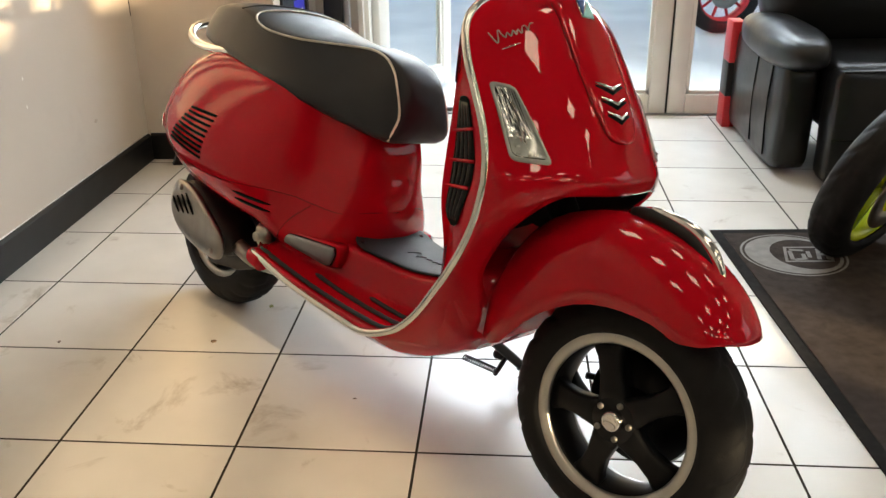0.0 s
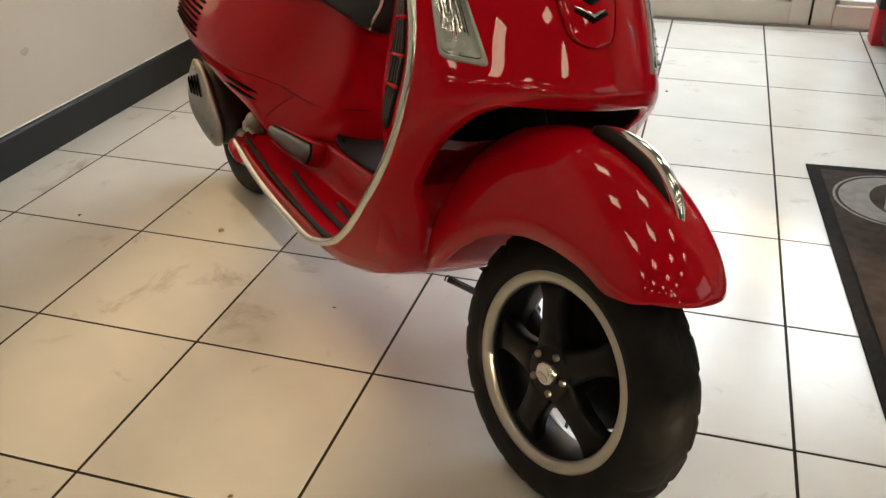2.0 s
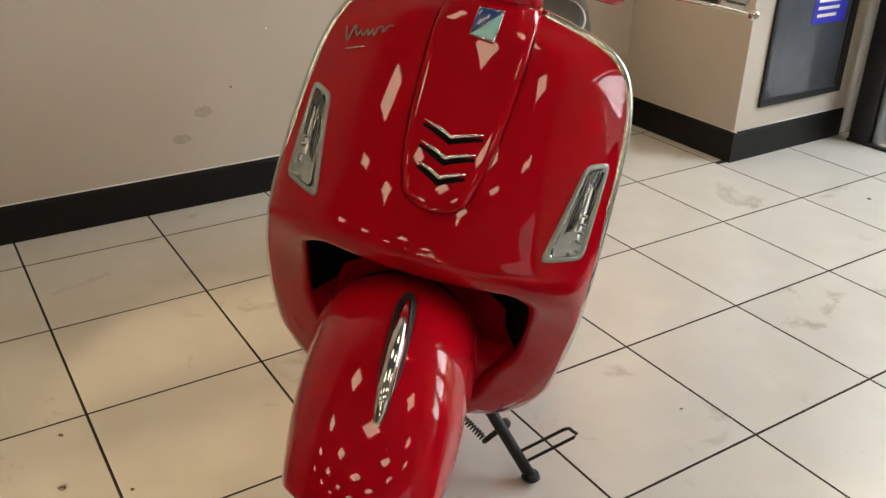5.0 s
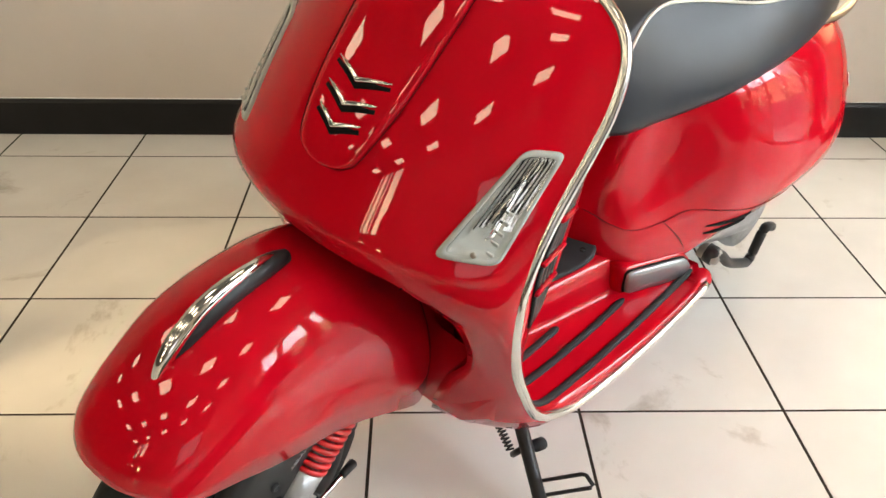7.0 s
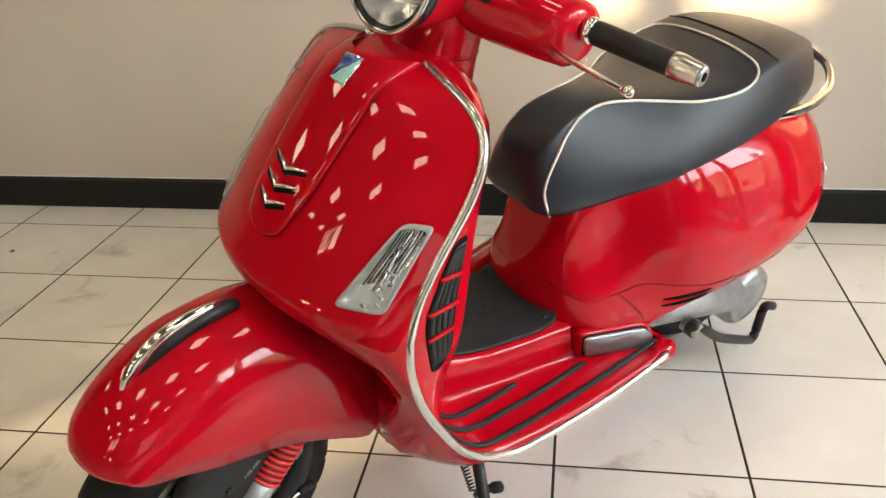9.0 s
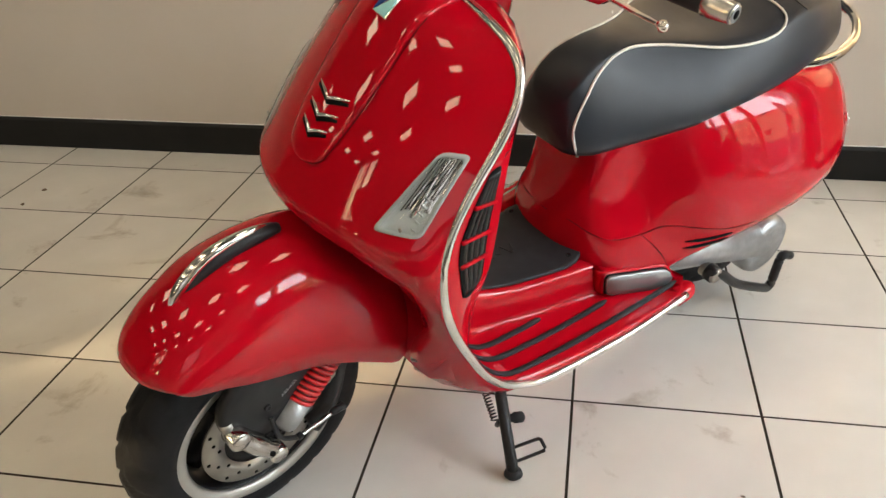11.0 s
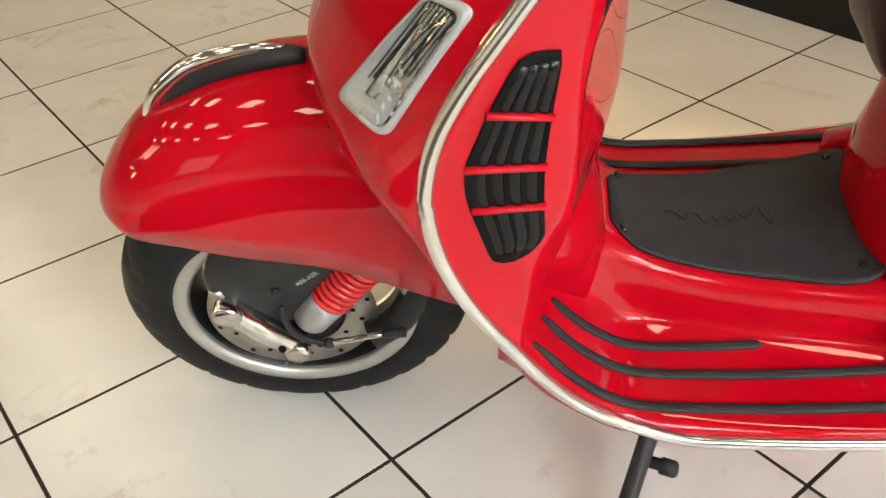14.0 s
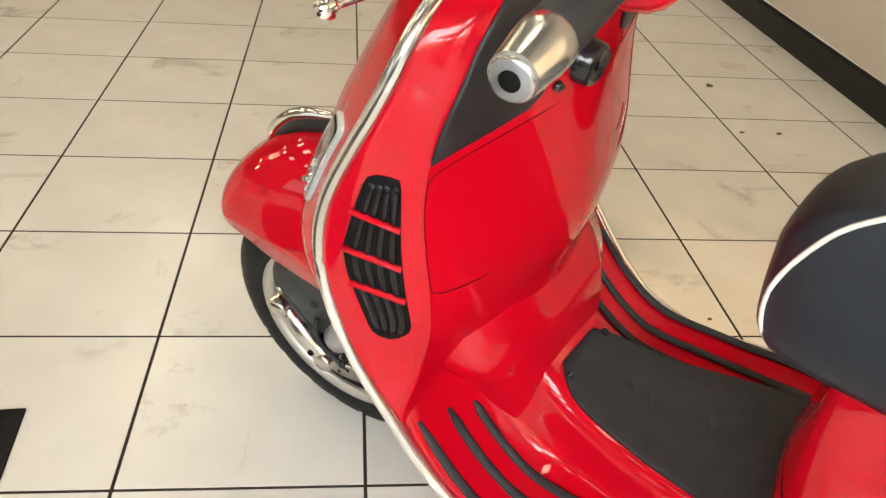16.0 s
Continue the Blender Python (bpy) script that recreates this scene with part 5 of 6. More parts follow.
for s in (1, -1):
    a, b = Vector((-0.520, s * 0.205, 1.021)), Vector((-0.527, s * 0.384, 1.017))
    d = b - a
    part("bar_collar", tube([a - d * 0.06, a - d * 0.02, a + d * 0.03], [0.017, 0.02, 0.019], 20), M_CHROME, scooter, "chrome collar at the grip", m=STEER_BAR)
    grip_rows = [(0.03, 0.0165), (0.06, 0.0175), (0.70, 0.0175), (0.74, 0.0165)]
    grip = part("grip", tube([a + d * k for k, r in grip_rows], [r for k, r in grip_rows], 22), M_RUBBER, scooter, "black rubber handlebar grip", m=STEER_BAR)
    part("bar_end", tube([a + d * k for k in (0.73, 0.75, 0.82, 0.84, 0.97, 0.985, 1.0)], [0.016, 0.0185, 0.0182, 0.0175, 0.0150, 0.0142, 0.0130], 24), M_BAREND, grip, "chrome bar-end weight")
    part("end_ring", tube([a + d * k for k in (0.94, 0.955, 0.985, 1.002)], [0.0140, 0.0150, 0.0146, 0.0118], 24), M_PEG, grip, "grey ring at the bar end")
    part("end_bore", tube([a + d * 0.985, a + d * 1.006], 0.0065, 16), M_DARK, grip, "dark hole in the bar end", m=None)
    lever = smooth_line([(-0.485, s * 0.135, 1.005), (-0.465, s * 0.17, 1.004), (-0.44, s * 0.22, 1.008), (-0.405, s * 0.31, 1.016), (-0.39, s * 0.362, 1.02)], 24)
    lv = part("brake_lever", tube(lever, [0.007 - 0.0025 * k / 23 for k in range(24)], 8, flat=0.7), M_CHROME, scooter, "polished brake lever", m=STEER_BAR)
    part("lever_ball", lathe([(0.0, -0.0085), (0.005, -0.007), (0.0085, 0.0), (0.005, 0.007), (0.0, 0.0085)], 14), M_CHROME, lv, m=Matrix.Translation(lever[-1]))
    part("switch_block", moved(box(-0.012, -0.011, -0.014, 0.012, 0.011, 0.014, 0.004), Matrix.Translation((-0.46, s * 0.118, 1.095))), M_BLACK, scooter, m=STEER_BAR)
    part("mirror_plug", lathe([(0.0, 0.001), (0.007, 0.001), (0.009, -0.003)], 14, "x"), M_BLACK, scooter, m=STEER_BAR @ Matrix.Translation((-0.405, s * 0.10, 1.055)))

# Engine, final drive, stand lever, exhaust
part("crankcase", tube([(-0.93, 0.06, 0.30), (-1.0, 0.08, 0.29), (-1.15, 0.10, 0.275), (-1.25, 0.10, 0.27)], [0.05, 0.07, 0.075, 0.06], 16), M_CAST, scooter, "cast grey engine casing")
cover = part("drive_cover", lathe([(0.0, 0.184), (0.052, 0.184), (0.056, 0.180), (0.062, 0.184), (0.074, 0.178), (0.080, 0.165), (0.081, 0.06), (0.0, 0.06)], 48), M_CAST, scooter, "round cast drive cover", m=Matrix.Translation((-1.335, 0, 0.222)))
part("drive_case", tube([(-1.0, 0.135, 0.295), (-1.06, 0.14, 0.285), (-1.14, 0.14, 0.268), (-1.32, 0.14, 0.235)], [0.030, 0.036, 0.042, 0.056], 18, flat=1.0), M_CAST, scooter, "cast drive casing")
bolt = part("case_bolt", lathe([(0.0, 0.214), (0.014, 0.214), (0.018, 0.210), (0.018, 0.17), (0.0, 0.17)], 20), M_STEEL, scooter, "round steel pivot", m=Matrix.Translation((-1.085, 0, 0.248)))
part("pivot_ring", lathe([(0.0185, 0.204), (0.0215, 0.204), (0.0215, 0.185), (0.0185, 0.185)], 20, closed=True), M_BLACK, bolt)
part("stand_lever", tube(smooth_line([(-1.07, 0.20, 0.262), (-1.11, 0.208, 0.243), (-1.16, 0.21, 0.205), (-1.205, 0.21, 0.176), (-1.28, 0.21, 0.138), (-1.345, 0.21, 0.107), (-1.362, 0.21, 0.104), (-1.370, 0.21, 0.116), (-1.367, 0.21, 0.16), (-1.363, 0.211, 0.197), (-1.37, 0.213, 0.206), (-1.395, 0.217, 0.198)], 60), 0.0115, 12), M_BLACK, scooter, "black bent stand lever under the engine")

EX = [(-1.30, 0.385), (-1.325, 0.37), (-1.345, 0.325), (-1.335, 0.285), (-1.29, 0.25), (-1.20, 0.228), (-1.12, 0.222), (-1.088, 0.232), (-1.082, 0.265), (-1.10, 0.295), (-1.16, 0.335), (-1.23, 0.372)]
ex_line = [(v[0], v[1]) for v in smooth_line(EX, 60, closed=True)]
shield_ex = part("exhaust_cover", slab(ex_line, lambda u, v, w: Vector((u, -0.205 - w, v)), 0.016, 0.12), M_STEEL, scooter, "brushed steel exhaust heat shield")
for i in range(4):
    pts = [(-1.215 - 0.025 * i, -0.2222, 0.312 - 0.004 * i), (-1.24 - 0.025 * i, -0.2228, 0.337 - 0.004 * i), (-1.258 - 0.022 * i, -0.2222, 0.358 - 0.008 * i)]
    part("cooling_slot", tube(pts, [0.002, 0.0045, 0.002], 6), M_DARK, shield_ex, "slot in the heat shield")
for x, z in ((-1.285, 0.368), (-1.115, 0.242)):
    part("shield_bolt", lathe([(0.0, -0.006), (0.005, -0.006), (0.008, -0.003), (0.008, 0.004)], 12), M_STEEL, shield_ex, m=Matrix.Translation((x, -0.2215, z)))
part("silencer", slab([(-1.2 + (u + 1.2) * 0.97, 0.30 + (v - 0.30) * 0.95) for u, v in ex_line], lambda u, v, w: Vector((u, -0.10 - w, v)), 0.105, 0.03), M_BLACK, scooter, "black exhaust silencer body")
part("exhaust_pipe", tube(smooth_line([(-1.09, -0.16, 0.26), (-1.03, -0.14, 0.235), (-0.95, -0.09, 0.23), (-0.88, -0.04, 0.25)], 24), 0.02, 12), M_STEEL, scooter, "heat-stained exhaust pipe")
part("shock_mount", tube([(-0.93, -0.17, 0.335), (-0.955, -0.19, 0.33)], [0.03, 0.026], 18), M_STEEL, scooter, "cast metal rear engine mount")
part("mount_bolt", lathe([(0.0, -0.016), (0.011, -0.016), (0.013, 0.0)], 12), M_STEEL, scooter, m=Matrix.Translation((-0.94, -0.195, 0.33)))
part("inner_guard", slab([(-1.42, 0.44), (-1.20, 0.45), (-1.0, 0.40), (-0.93, 0.33), (-0.97, 0.25), (-1.08, 0.2), (-1.12, 0.3), (-1.3, 0.41)], lambda u, v, w: Vector((u, -0.10 + w, v)), 0.03, 0.02), M_BLACK, scooter, "black inner guard by the rear wheel")
part("swingarm", slab([(-1.44, 0.31), (-1.36, 0.36), (-1.2, 0.38), (-1.02, 0.36), (-0.98, 0.28), (-1.06, 0.20), (-1.2, 0.15), (-1.34, 0.13), (-1.44, 0.18)], lambda u, v, w: Vector((u, -0.068 - w, v)), 0.022, 0.05), M_BLACK, scooter, "black rear swingarm casing")
part("engine_block", box(-1.24, -0.09, 0.25, -0.86, 0.09, 0.40, 0.03), M_BLACK, scooter, "black engine block under the body")

# Side stand with its foot, spring and tang
foot, top = Vector((-0.427, 0.291, 0.074)), Vector((-0.50, 0.115, 0.215))
leg = part("side_stand", tube([top, top.lerp(foot, 0.3), top.lerp(foot, 0.8), foot], [0.013, 0.012, 0.0115, 0.012], 14), M_BLACK, scooter, "black side stand leg")
part("stand_foot", lathe([(0.0, -0.006), (0.014, -0.006), (0.019, 0.0), (0.016, 0.008), (0.0, 0.010)], 18, "z"), M_RUBBER, leg, m=Matrix.Translation(foot) @ pose(0, 0, 0, 12, 0, 0))
part("stand_knob", tube([(-0.463, 0.209, 0.132), (-0.485, 0.2135, 0.128), (-0.486, 0.214, 0.1275), (-0.503, 0.217, 0.123), (-0.506, 0.2175, 0.1225)], [0.008, 0.008, 0.0115, 0.0115, 0.009], 18), M_RUBBER, leg, "black rubber stop of the stand")
A, B, C, D = Vector((-0.455, 0.259, 0.104)), Vector((-0.435, 0.326, 0.208)), Vector((-0.431, 0.349, 0.201)), Vector((-0.459, 0.274, 0.077))
tang = [A + (A - B) * 0.12, A, A.lerp(B, 0.5), A.lerp(B, 0.93), B.lerp(C, 0.12), B.lerp(C, 0.85), C.lerp(D, 0.08), C.lerp(D, 0.5), D, D + (D - C) * 0.1]
part("stand_tang", tube(tang, 0.0034, 8), M_BLACK, leg, "thin bent wire tang")
part("spring_pin", tube([(-0.462, 0.205, 0.132), (-0.472, 0.186, 0.088), (-0.4725, 0.185, 0.085)], [0.006, 0.006, 0.004], 10), M_BLACK, leg)
sp0, sp1 = Vector((-0.492, 0.09, 0.142)), Vector((-0.467, 0.181, 0.100))
ax2 = (sp1 - sp0).normalized()
g1 = ax2.cross(Vector((1, 0, 0))).normalized()
g2 = ax2.cross(g1)
part("return_spring", tube([sp0 + (sp1 - sp0) * (k / 160) + g1 * math.cos(k * 0.6) * 0.0065 + g2 * math.sin(k * 0.6) * 0.0065 for k in range(161)], 0.0019, 5), M_BLACK, leg, "small black return spring")
part("stand_bracket", box(-0.54, 0.06, 0.195, -0.46, 0.13, 0.235, 0.008), M_BLACK, scooter, "black stand bracket")

# ---- entrance ----
def sash(name, x0, x1, z0, z1, label, m, thick=0.055, stile=0.085, rail=0.10):
    """A white glazed door leaf, in its own plane: x along, y through, z up."""
    d = thing(name, label, "door", m)
    t = thick / 2
    part("stile", box(x0, -t, z0, x0 + stile, t, z1, 0.006), M_UPVC, d)
    part("stile", box(x1 - stile, -t, z0, x1, t, z1, 0.006), M_UPVC, d)
    part("bottom_rail", box(x0 + stile, -t, z0, x1 - stile, t, z0 + rail, 0.006), M_UPVC, d)
    part("top_rail", box(x0 + stile, -t, z1 - rail, x1 - stile, t, z1, 0.006), M_UPVC, d)
    bead = []
    xa, xb, za, zb = x0 + stile, x1 - stile, z0 + rail, z1 - rail
    for s in (-1, 1):
        y = s * (t - 0.016)
        bead += [box(xa, y - 0.006, za, xb, y + 0.006, za + 0.018), box(xa, y - 0.006, zb - 0.018, xb, y + 0.006, zb), box(xa, y - 0.006, za, xa + 0.018, y + 0.006, zb), box(xb - 0.018, y - 0.006, za, xb, y + 0.006, zb)]
    part("glazing_bead", join(*bead), M_UPVC, d, smooth=False)
    pane = part("pane", box(xa + 0.002, -0.004, za + 0.002, xb - 0.002, 0.004, zb - 0.002), M_GLASS, d, "clear glass pane", smooth=False)
    pane.visible_shadow = False
    return d


MID = DOOR + 0.03
for name, x0, x1 in (("door_2", 1.005, 1.785), ("door_3", 1.795, 2.58), ("door_4", 2.59, 3.38)):
    tagged(sash(name, x0, x1, 0.006, 2.26, "white framed glass door leaf, closed", pose(0, MID, 0)), kind="structure")
tagged(sash("door_1", 0.0, 0.70, 0.012, 2.24, "white framed glass door leaf standing open outwards", pose(0.30, DOOR + 0.11, 0, 0, 0, 62)), kind="structure")
seal = part("door_seal", box(1.7855, MID - 0.02, 0.01, 1.7945, MID + 0.02, 2.26), M_BLACK, smooth=False)
tagged(seal, "black rubber seal between the door leaves", "seal", kind="structure")
sill = part("threshold", join(box(0.24, DOOR - 0.01, 0.0, 3.4, DOOR + 0.012, 0.010, 0.002), box(0.24, DOOR + 0.085, 0.0, 3.4, DOOR + 0.11, 0.012, 0.002)), M_ALU, smooth=False)
tagged(sill, "grey metal threshold track of the entrance", "threshold", kind="structure")
jamb = part("door_jamb", join(box(0.235, DOOR - 0.02, 0, 0.262, DOOR + 0.12, 2.3, 0.003), box(0.262, DOOR + 0.02, 0, 0.285, DOOR + 0.10, 2.3, 0.003)), M_UPVC, smooth=False)
tagged(jamb, "white door jamb", "door jamb", kind="structure")

# Dark glazed panel in the return wall, with a small blue notice
panel = thing("window_1", "dark framed glass panel in the beige return wall", "window", pose(0.02, 0, 0), kind="structure")
part("frame", join(box(0.0, 2.17, 0.20, 0.012, 2.185, 2.1), box(0.0, 2.62, 0.20, 0.012, 2.66, 2.1), box(0.0, 2.185, 0.20, 0.012, 2.62, 0.225), box(0.0, 2.185, 2.06, 0.012, 2.62, 2.1)), M_BLACK, panel, smooth=False)
part("pane", box(0.0, 2.185, 0.225, 0.006, 2.62, 2.06), M_GREYGLASS, panel, "dark reflective glass", smooth=False)
notice = thing("notice", "small blue printed notice stuck on dark glass", "sign", pose(0.0265, 2.49, 0.56))
part("sheet", box(0.0, -0.10, -0.07, 0.0012, 0.10, 0.07), material("blue_print", (0.03, 0.03, 0.42), 0.4, vary=0.05), notice, smooth=False)
for k in range(3):
    part("printed_bar", box(0.0012, -0.075, -0.045 + 0.028 * k, 0.0018, 0.04 + 0.012 * k, -0.033 + 0.028 * k), M_UPVC, notice, smooth=False)

# Black roller post beside the door
post = thing("barrier_post", "black square post with splayed foot beside the door", "post", pose(0.14, 2.72, 0))
part("column", box(-0.045, -0.03, 0.012, 0.045, 0.05, 2.2, 0.006), M_BLACK, post)
part("foot", box(-0.05, -0.03, 0.0, 0.13, 0.0, 0.012, 0.003), M_BLACK, post)
part("side_rail", box(0.047, -0.01, 0.012, 0.075, 0.04, 2.2, 0.004), M_ALU, post)

# Thin dado seam where the two walls meet, and scuffs
crack = part("wall_crack", tube([(LEFT + 0.001, BACK - 0.002, 0.62), (LEFT + 0.002, BACK - 0.002, 0.8), (LEFT + 0.001, BACK - 0.003, 1.4)], 0.0018, 5), M_DARK)
tagged(crack, "dark hairline crack in the wall corner", "crack", kind="structure")
rng = random.Random(4)
for y, z, r in ((0.22, 0.312, 0.020), (0.141, 0.232, 0.018), (0.784, 0.322, 0.012), (1.60, 0.294, 0.009)):
    pts = [Vector((LEFT + 0.0006, y + math.cos(t) * r * (1.4 + 0.5 * rng.random()), z + math.sin(t) * r * (0.7 + 0.4 * rng.random()))) for t in [2 * math.pi * k / 14 for k in range(14)]]
    bm = bmesh.new()
    bm.faces.new([bm.verts.new(p) for p in pts])
    tagged(part("scuff", bm, material("grey_scuff", (0.43, 0.365, 0.30), 0.7, vary=0.1, scale=60)), "faint grey scuff mark on the wall", "scuff", kind="structure")

for y, z, dark in ((0.318, 0.38, True), (0.749, 0.496, False), (0.452, 0.554, False), (1.158, 0.555, False), (1.15, 0.463, False)):
    pts = [Vector((LEFT + 0.0007, y + math.cos(t) * 0.0028, z + math.sin(t) * (0.0032 if dark else 0.006))) for t in [2 * math.pi * k / 10 for k in range(10)]]
    bm = bmesh.new()
    bm.faces.new([bm.verts.new(p) for p in pts])
    tagged(part("chip", bm, M_DARK if dark else M_UPVC), "tiny dark nail hole in the wall" if dark else "tiny pale chip in the wall paint", "chip", kind="structure")

# ---- armchair ----
chair = thing("armchair", "black leather recliner armchair with padded arms", "armchair", pose(2.03, 1.79, 0))


def cushion(x0, y0, z0, x1, y1, z1, puff=0.03, n=9, p=7.0):
    """A soft upholstered block with swelling faces."""
    bm = box(x0, y0, z0, x1, y1, z1)
    bmesh.ops.subdivide_edges(bm, edges=bm.edges, cuts=n, use_grid_fill=True)
    c = Vector(((x0 + x1) / 2, (y0 + y1) / 2, (z0 + z1) / 2))
    h = Vector(((x1 - x0) / 2, (y1 - y0) / 2, (z1 - z0) / 2))
    for v in bm.verts:
        d = v.co - c
        u = Vector((d.x / h.x, d.y / h.y, d.z / h.z))
        k = (abs(u.x) ** p + abs(u.y) ** p + abs(u.z) ** p) ** (1 / p)
        u = u / max(k, 1e-6) * max(abs(u.x), abs(u.y), abs(u.z))
        d = Vector((u.x * h.x, u.y * h.y, u.z * h.z))
        wav = noise.noise(v.co * 9.0) * 0.006
        q = Vector((u.x * (1 - u.y**2) * (1 - u.z**2), u.y * (1 - u.x**2) * (1 - u.z**2), u.z * (1 - u.x**2) * (1 - u.y**2)))
        v.co = c + d + q * puff + d.normalized() * wav
    return bm


for x, side in ((0.0, -1), (0.80, 1)):
    panel_ob = part("arm_panel", cushion(x + 0.02, 0.10, 0.02, x + 0.165, 0.92, 0.47, 0.012, p=11.0), M_LEATHER, chair, "upholstered arm side")
    for y in (0.22, 0.44):
        out = x + 0.0165 if side < 0 else x + 0.1685
        part("seam", tube(smooth_line([(out + 0.003 * side, y, 0.06), (out + 0.008 * side, y + 0.01, 0.25), (out + 0.003 * side, y + 0.005, 0.43)], 12), 0.0035, 6), M_DARK, panel_ob)
    part("arm_pad", cushion(x - 0.02, 0.01, 0.42, x + 0.20, 0.80, 0.575, 0.012, n=13, p=3.0), M_LEATHER, chair, "fat padded armrest")
part("seat_cushion", cushion(0.180, -0.02, 0.20, 0.805, 0.75, 0.475, 0.012, n=11, p=14.0), M_LEATHER, chair, "boxy leather seat cushion")
part("footrest", cushion(0.172, -0.055, 0.012, 0.813, 0.08, 0.463, 0.006, n=11, p=16.0), M_LEATHER, chair, "folded footrest panel")
part("front_piping", tube(smooth_line([(0.19, -0.048, 0.457), (0.35, -0.058, 0.462), (0.6, -0.058, 0.462), (0.795, -0.048, 0.457)], 16), 0.005, 8), M_LEATHER, chair, "leather piping along the seat edge")
part("seam", tube([(0.18, -0.0575, 0.20), (0.40, -0.0605, 0.20), (0.60, -0.0605, 0.20), (0.805, -0.0575, 0.20)], 0.003, 6), M_DARK, chair)
part("backrest", cushion(0.10, 0.50, 0.42, 0.87, 0.88, 1.05, 0.06, n=13, p=4.0), M_LEATHER, chair, "puffy leather backrest")

# Red and black box between the chair and the door
red = thing("display_box", "tall narrow red and black display box on the floor", "box", pose(2.05, 2.66, 0))
part("lower_panel", box(-0.03, -0.02, 0.0, 0.03, 0.10, 0.15, 0.004), M_REDBOX, red, "red lower panel")
part("middle_panel", box(-0.03, -0.02, 0.15, 0.03, 0.10, 0.31, 0.004), M_BLACK, red, "black middle panel")
part("upper_panel", box(-0.03, -0.02, 0.31, 0.03, 0.10, 0.50, 0.004), M_REDBOX, red, "red upper panel")

# ---- mat ----
mat_angle = math.degrees(math.atan2(-0.19 - 1.30, 1.785 - 1.69)) + 90
floor_mat = thing("floor_mat", "charcoal carpet mat with rubber border and printed oval emblem", "mat", pose(1.69, 1.30, 0, 0, 0, mat_angle))
ML, MW = 1.493, 1.0
part("carpet", box(0.035, -ML + 0.035, 0.0, MW - 0.035, -0.035, 0.007, 0.002), M_MAT, floor_mat, smooth=False)
part("border", join(box(0, -ML, 0, 0.036, 0, 0.005, 0.0015), box(MW - 0.036, -ML, 0, MW, 0, 0.005, 0.0015), box(0.036, -0.036, 0, MW - 0.036, 0, 0.005, 0.0015), box(0.036, -ML, 0, MW - 0.036, -ML + 0.036, 0.005, 0.0015)), M_MATEDGE, floor_mat, smooth=False)


def ring_mesh(cx, cy, rx, ry, r2x, r2y, z, shift=0.0):
    rows = []
    for k in range(48):
        t = 2 * math.pi * k / 48
        rows.append([Vector((cx + math.cos(t) * rx, cy + math.sin(t) * ry, z)), Vector((cx + shift + math.cos(t) * r2x, cy + math.sin(t) * r2y, z))])
    return grid(rows, close_v=True)


part("printed_oval", ring_mesh(0.21, -0.22, 0.165, 0.165, 0.158, 0.158, 0.0078), M_MATLOGO, floor_mat, "printed ring")
part("printed_crescent", ring_mesh(0.21, -0.22, 0.15, 0.15, 0.105, 0.118, 0.0078, 0.035), M_MATLOGO, floor_mat, "printed crescent")
def bar_on_mat(a, b, half):
    """A flat printed stroke from a to b on the mat."""
    a, b = Vector(a), Vector(b)
    d = (b - a).normalized() * half
    n = Vector((-d.y, d.x))
    q = [a - d + n, a - d - n, b + d - n, b + d + n]
    return grid([[(p.x, p.y, z) for p in q] for z in (0.0072, 0.0080)], close_u=True, cap=True)


PLATE = [(0.20, -0.165), (0.345, -0.165), (0.315, -0.275), (0.17, -0.275)]
for k in range(4):
    part("printed_edge", bar_on_mat(PLATE[k], PLATE[(k + 1) % 4], 0.0045), M_MATLOGO, floor_mat, "printed edge of the emblem plate", smooth=False)
for a, b in (((0.30, -0.185), (0.28, -0.255)), ((0.325, -0.19), (0.31, -0.255)), ((0.30, -0.222), (0.318, -0.222)), ((0.205, -0.20), (0.195, -0.255)), ((0.215, -0.185), (0.245, -0.19)), ((0.205, -0.262), (0.235, -0.255)), ((0.24, -0.225), (0.235, -0.25)), ((0.262, -0.205), (0.255, -0.24))):
    part("printed_mark", bar_on_mat(a, b, 0.0065), M_MATLOGO, floor_mat, "plain printed emblem stroke", smooth=False)

# ---- motorcycle with the yellow wheel ----
heading = math.degrees(math.atan2(-0.66, -0.75))
bike = thing("motorcycle", "sports motorcycle with acid yellow front wheel parked on the mat", "motorcycle", pose(2.08, 1.16, 0.0, -20, 0, heading))
BW = Matrix.Translation((0, 0, 0.298))
fw = part("front_wheel", lathe([(0.225, -0.042), (0.21, -0.046), (0.195, -0.03), (0.19, 0.0), (0.195, 0.03), (0.21, 0.046), (0.225, 0.042)], 64), M_YELLOW, bike, "acid yellow front wheel", m=BW)
part("tyre", tyre_mesh(0.298, 0.125, 0.22), M_TYRE, fw, "black sports tyre")
for k in range(5):
    a = 2 * math.pi * k / 5
    rows = []
    for rr, hw in ((0.03, 0.02), (0.1, 0.013), (0.2, 0.02)):
        rows.append([Vector((math.cos(a) * rr - math.sin(a) * u, y, math.sin(a) * rr + math.cos(a) * u)) for u, y in ((-hw, -0.02), (hw, -0.02), (hw, 0.02), (-hw, 0.02))])
    part("spoke", grid(rows, close_u=True, cap=True), M_YELLOW, fw)
part("hub", lathe([(0.0, -0.06), (0.035, -0.06), (0.04, -0.03), (0.04, 0.03), (0.035, 0.06), (0.0, 0.06)], 30), M_BLACK, fw)
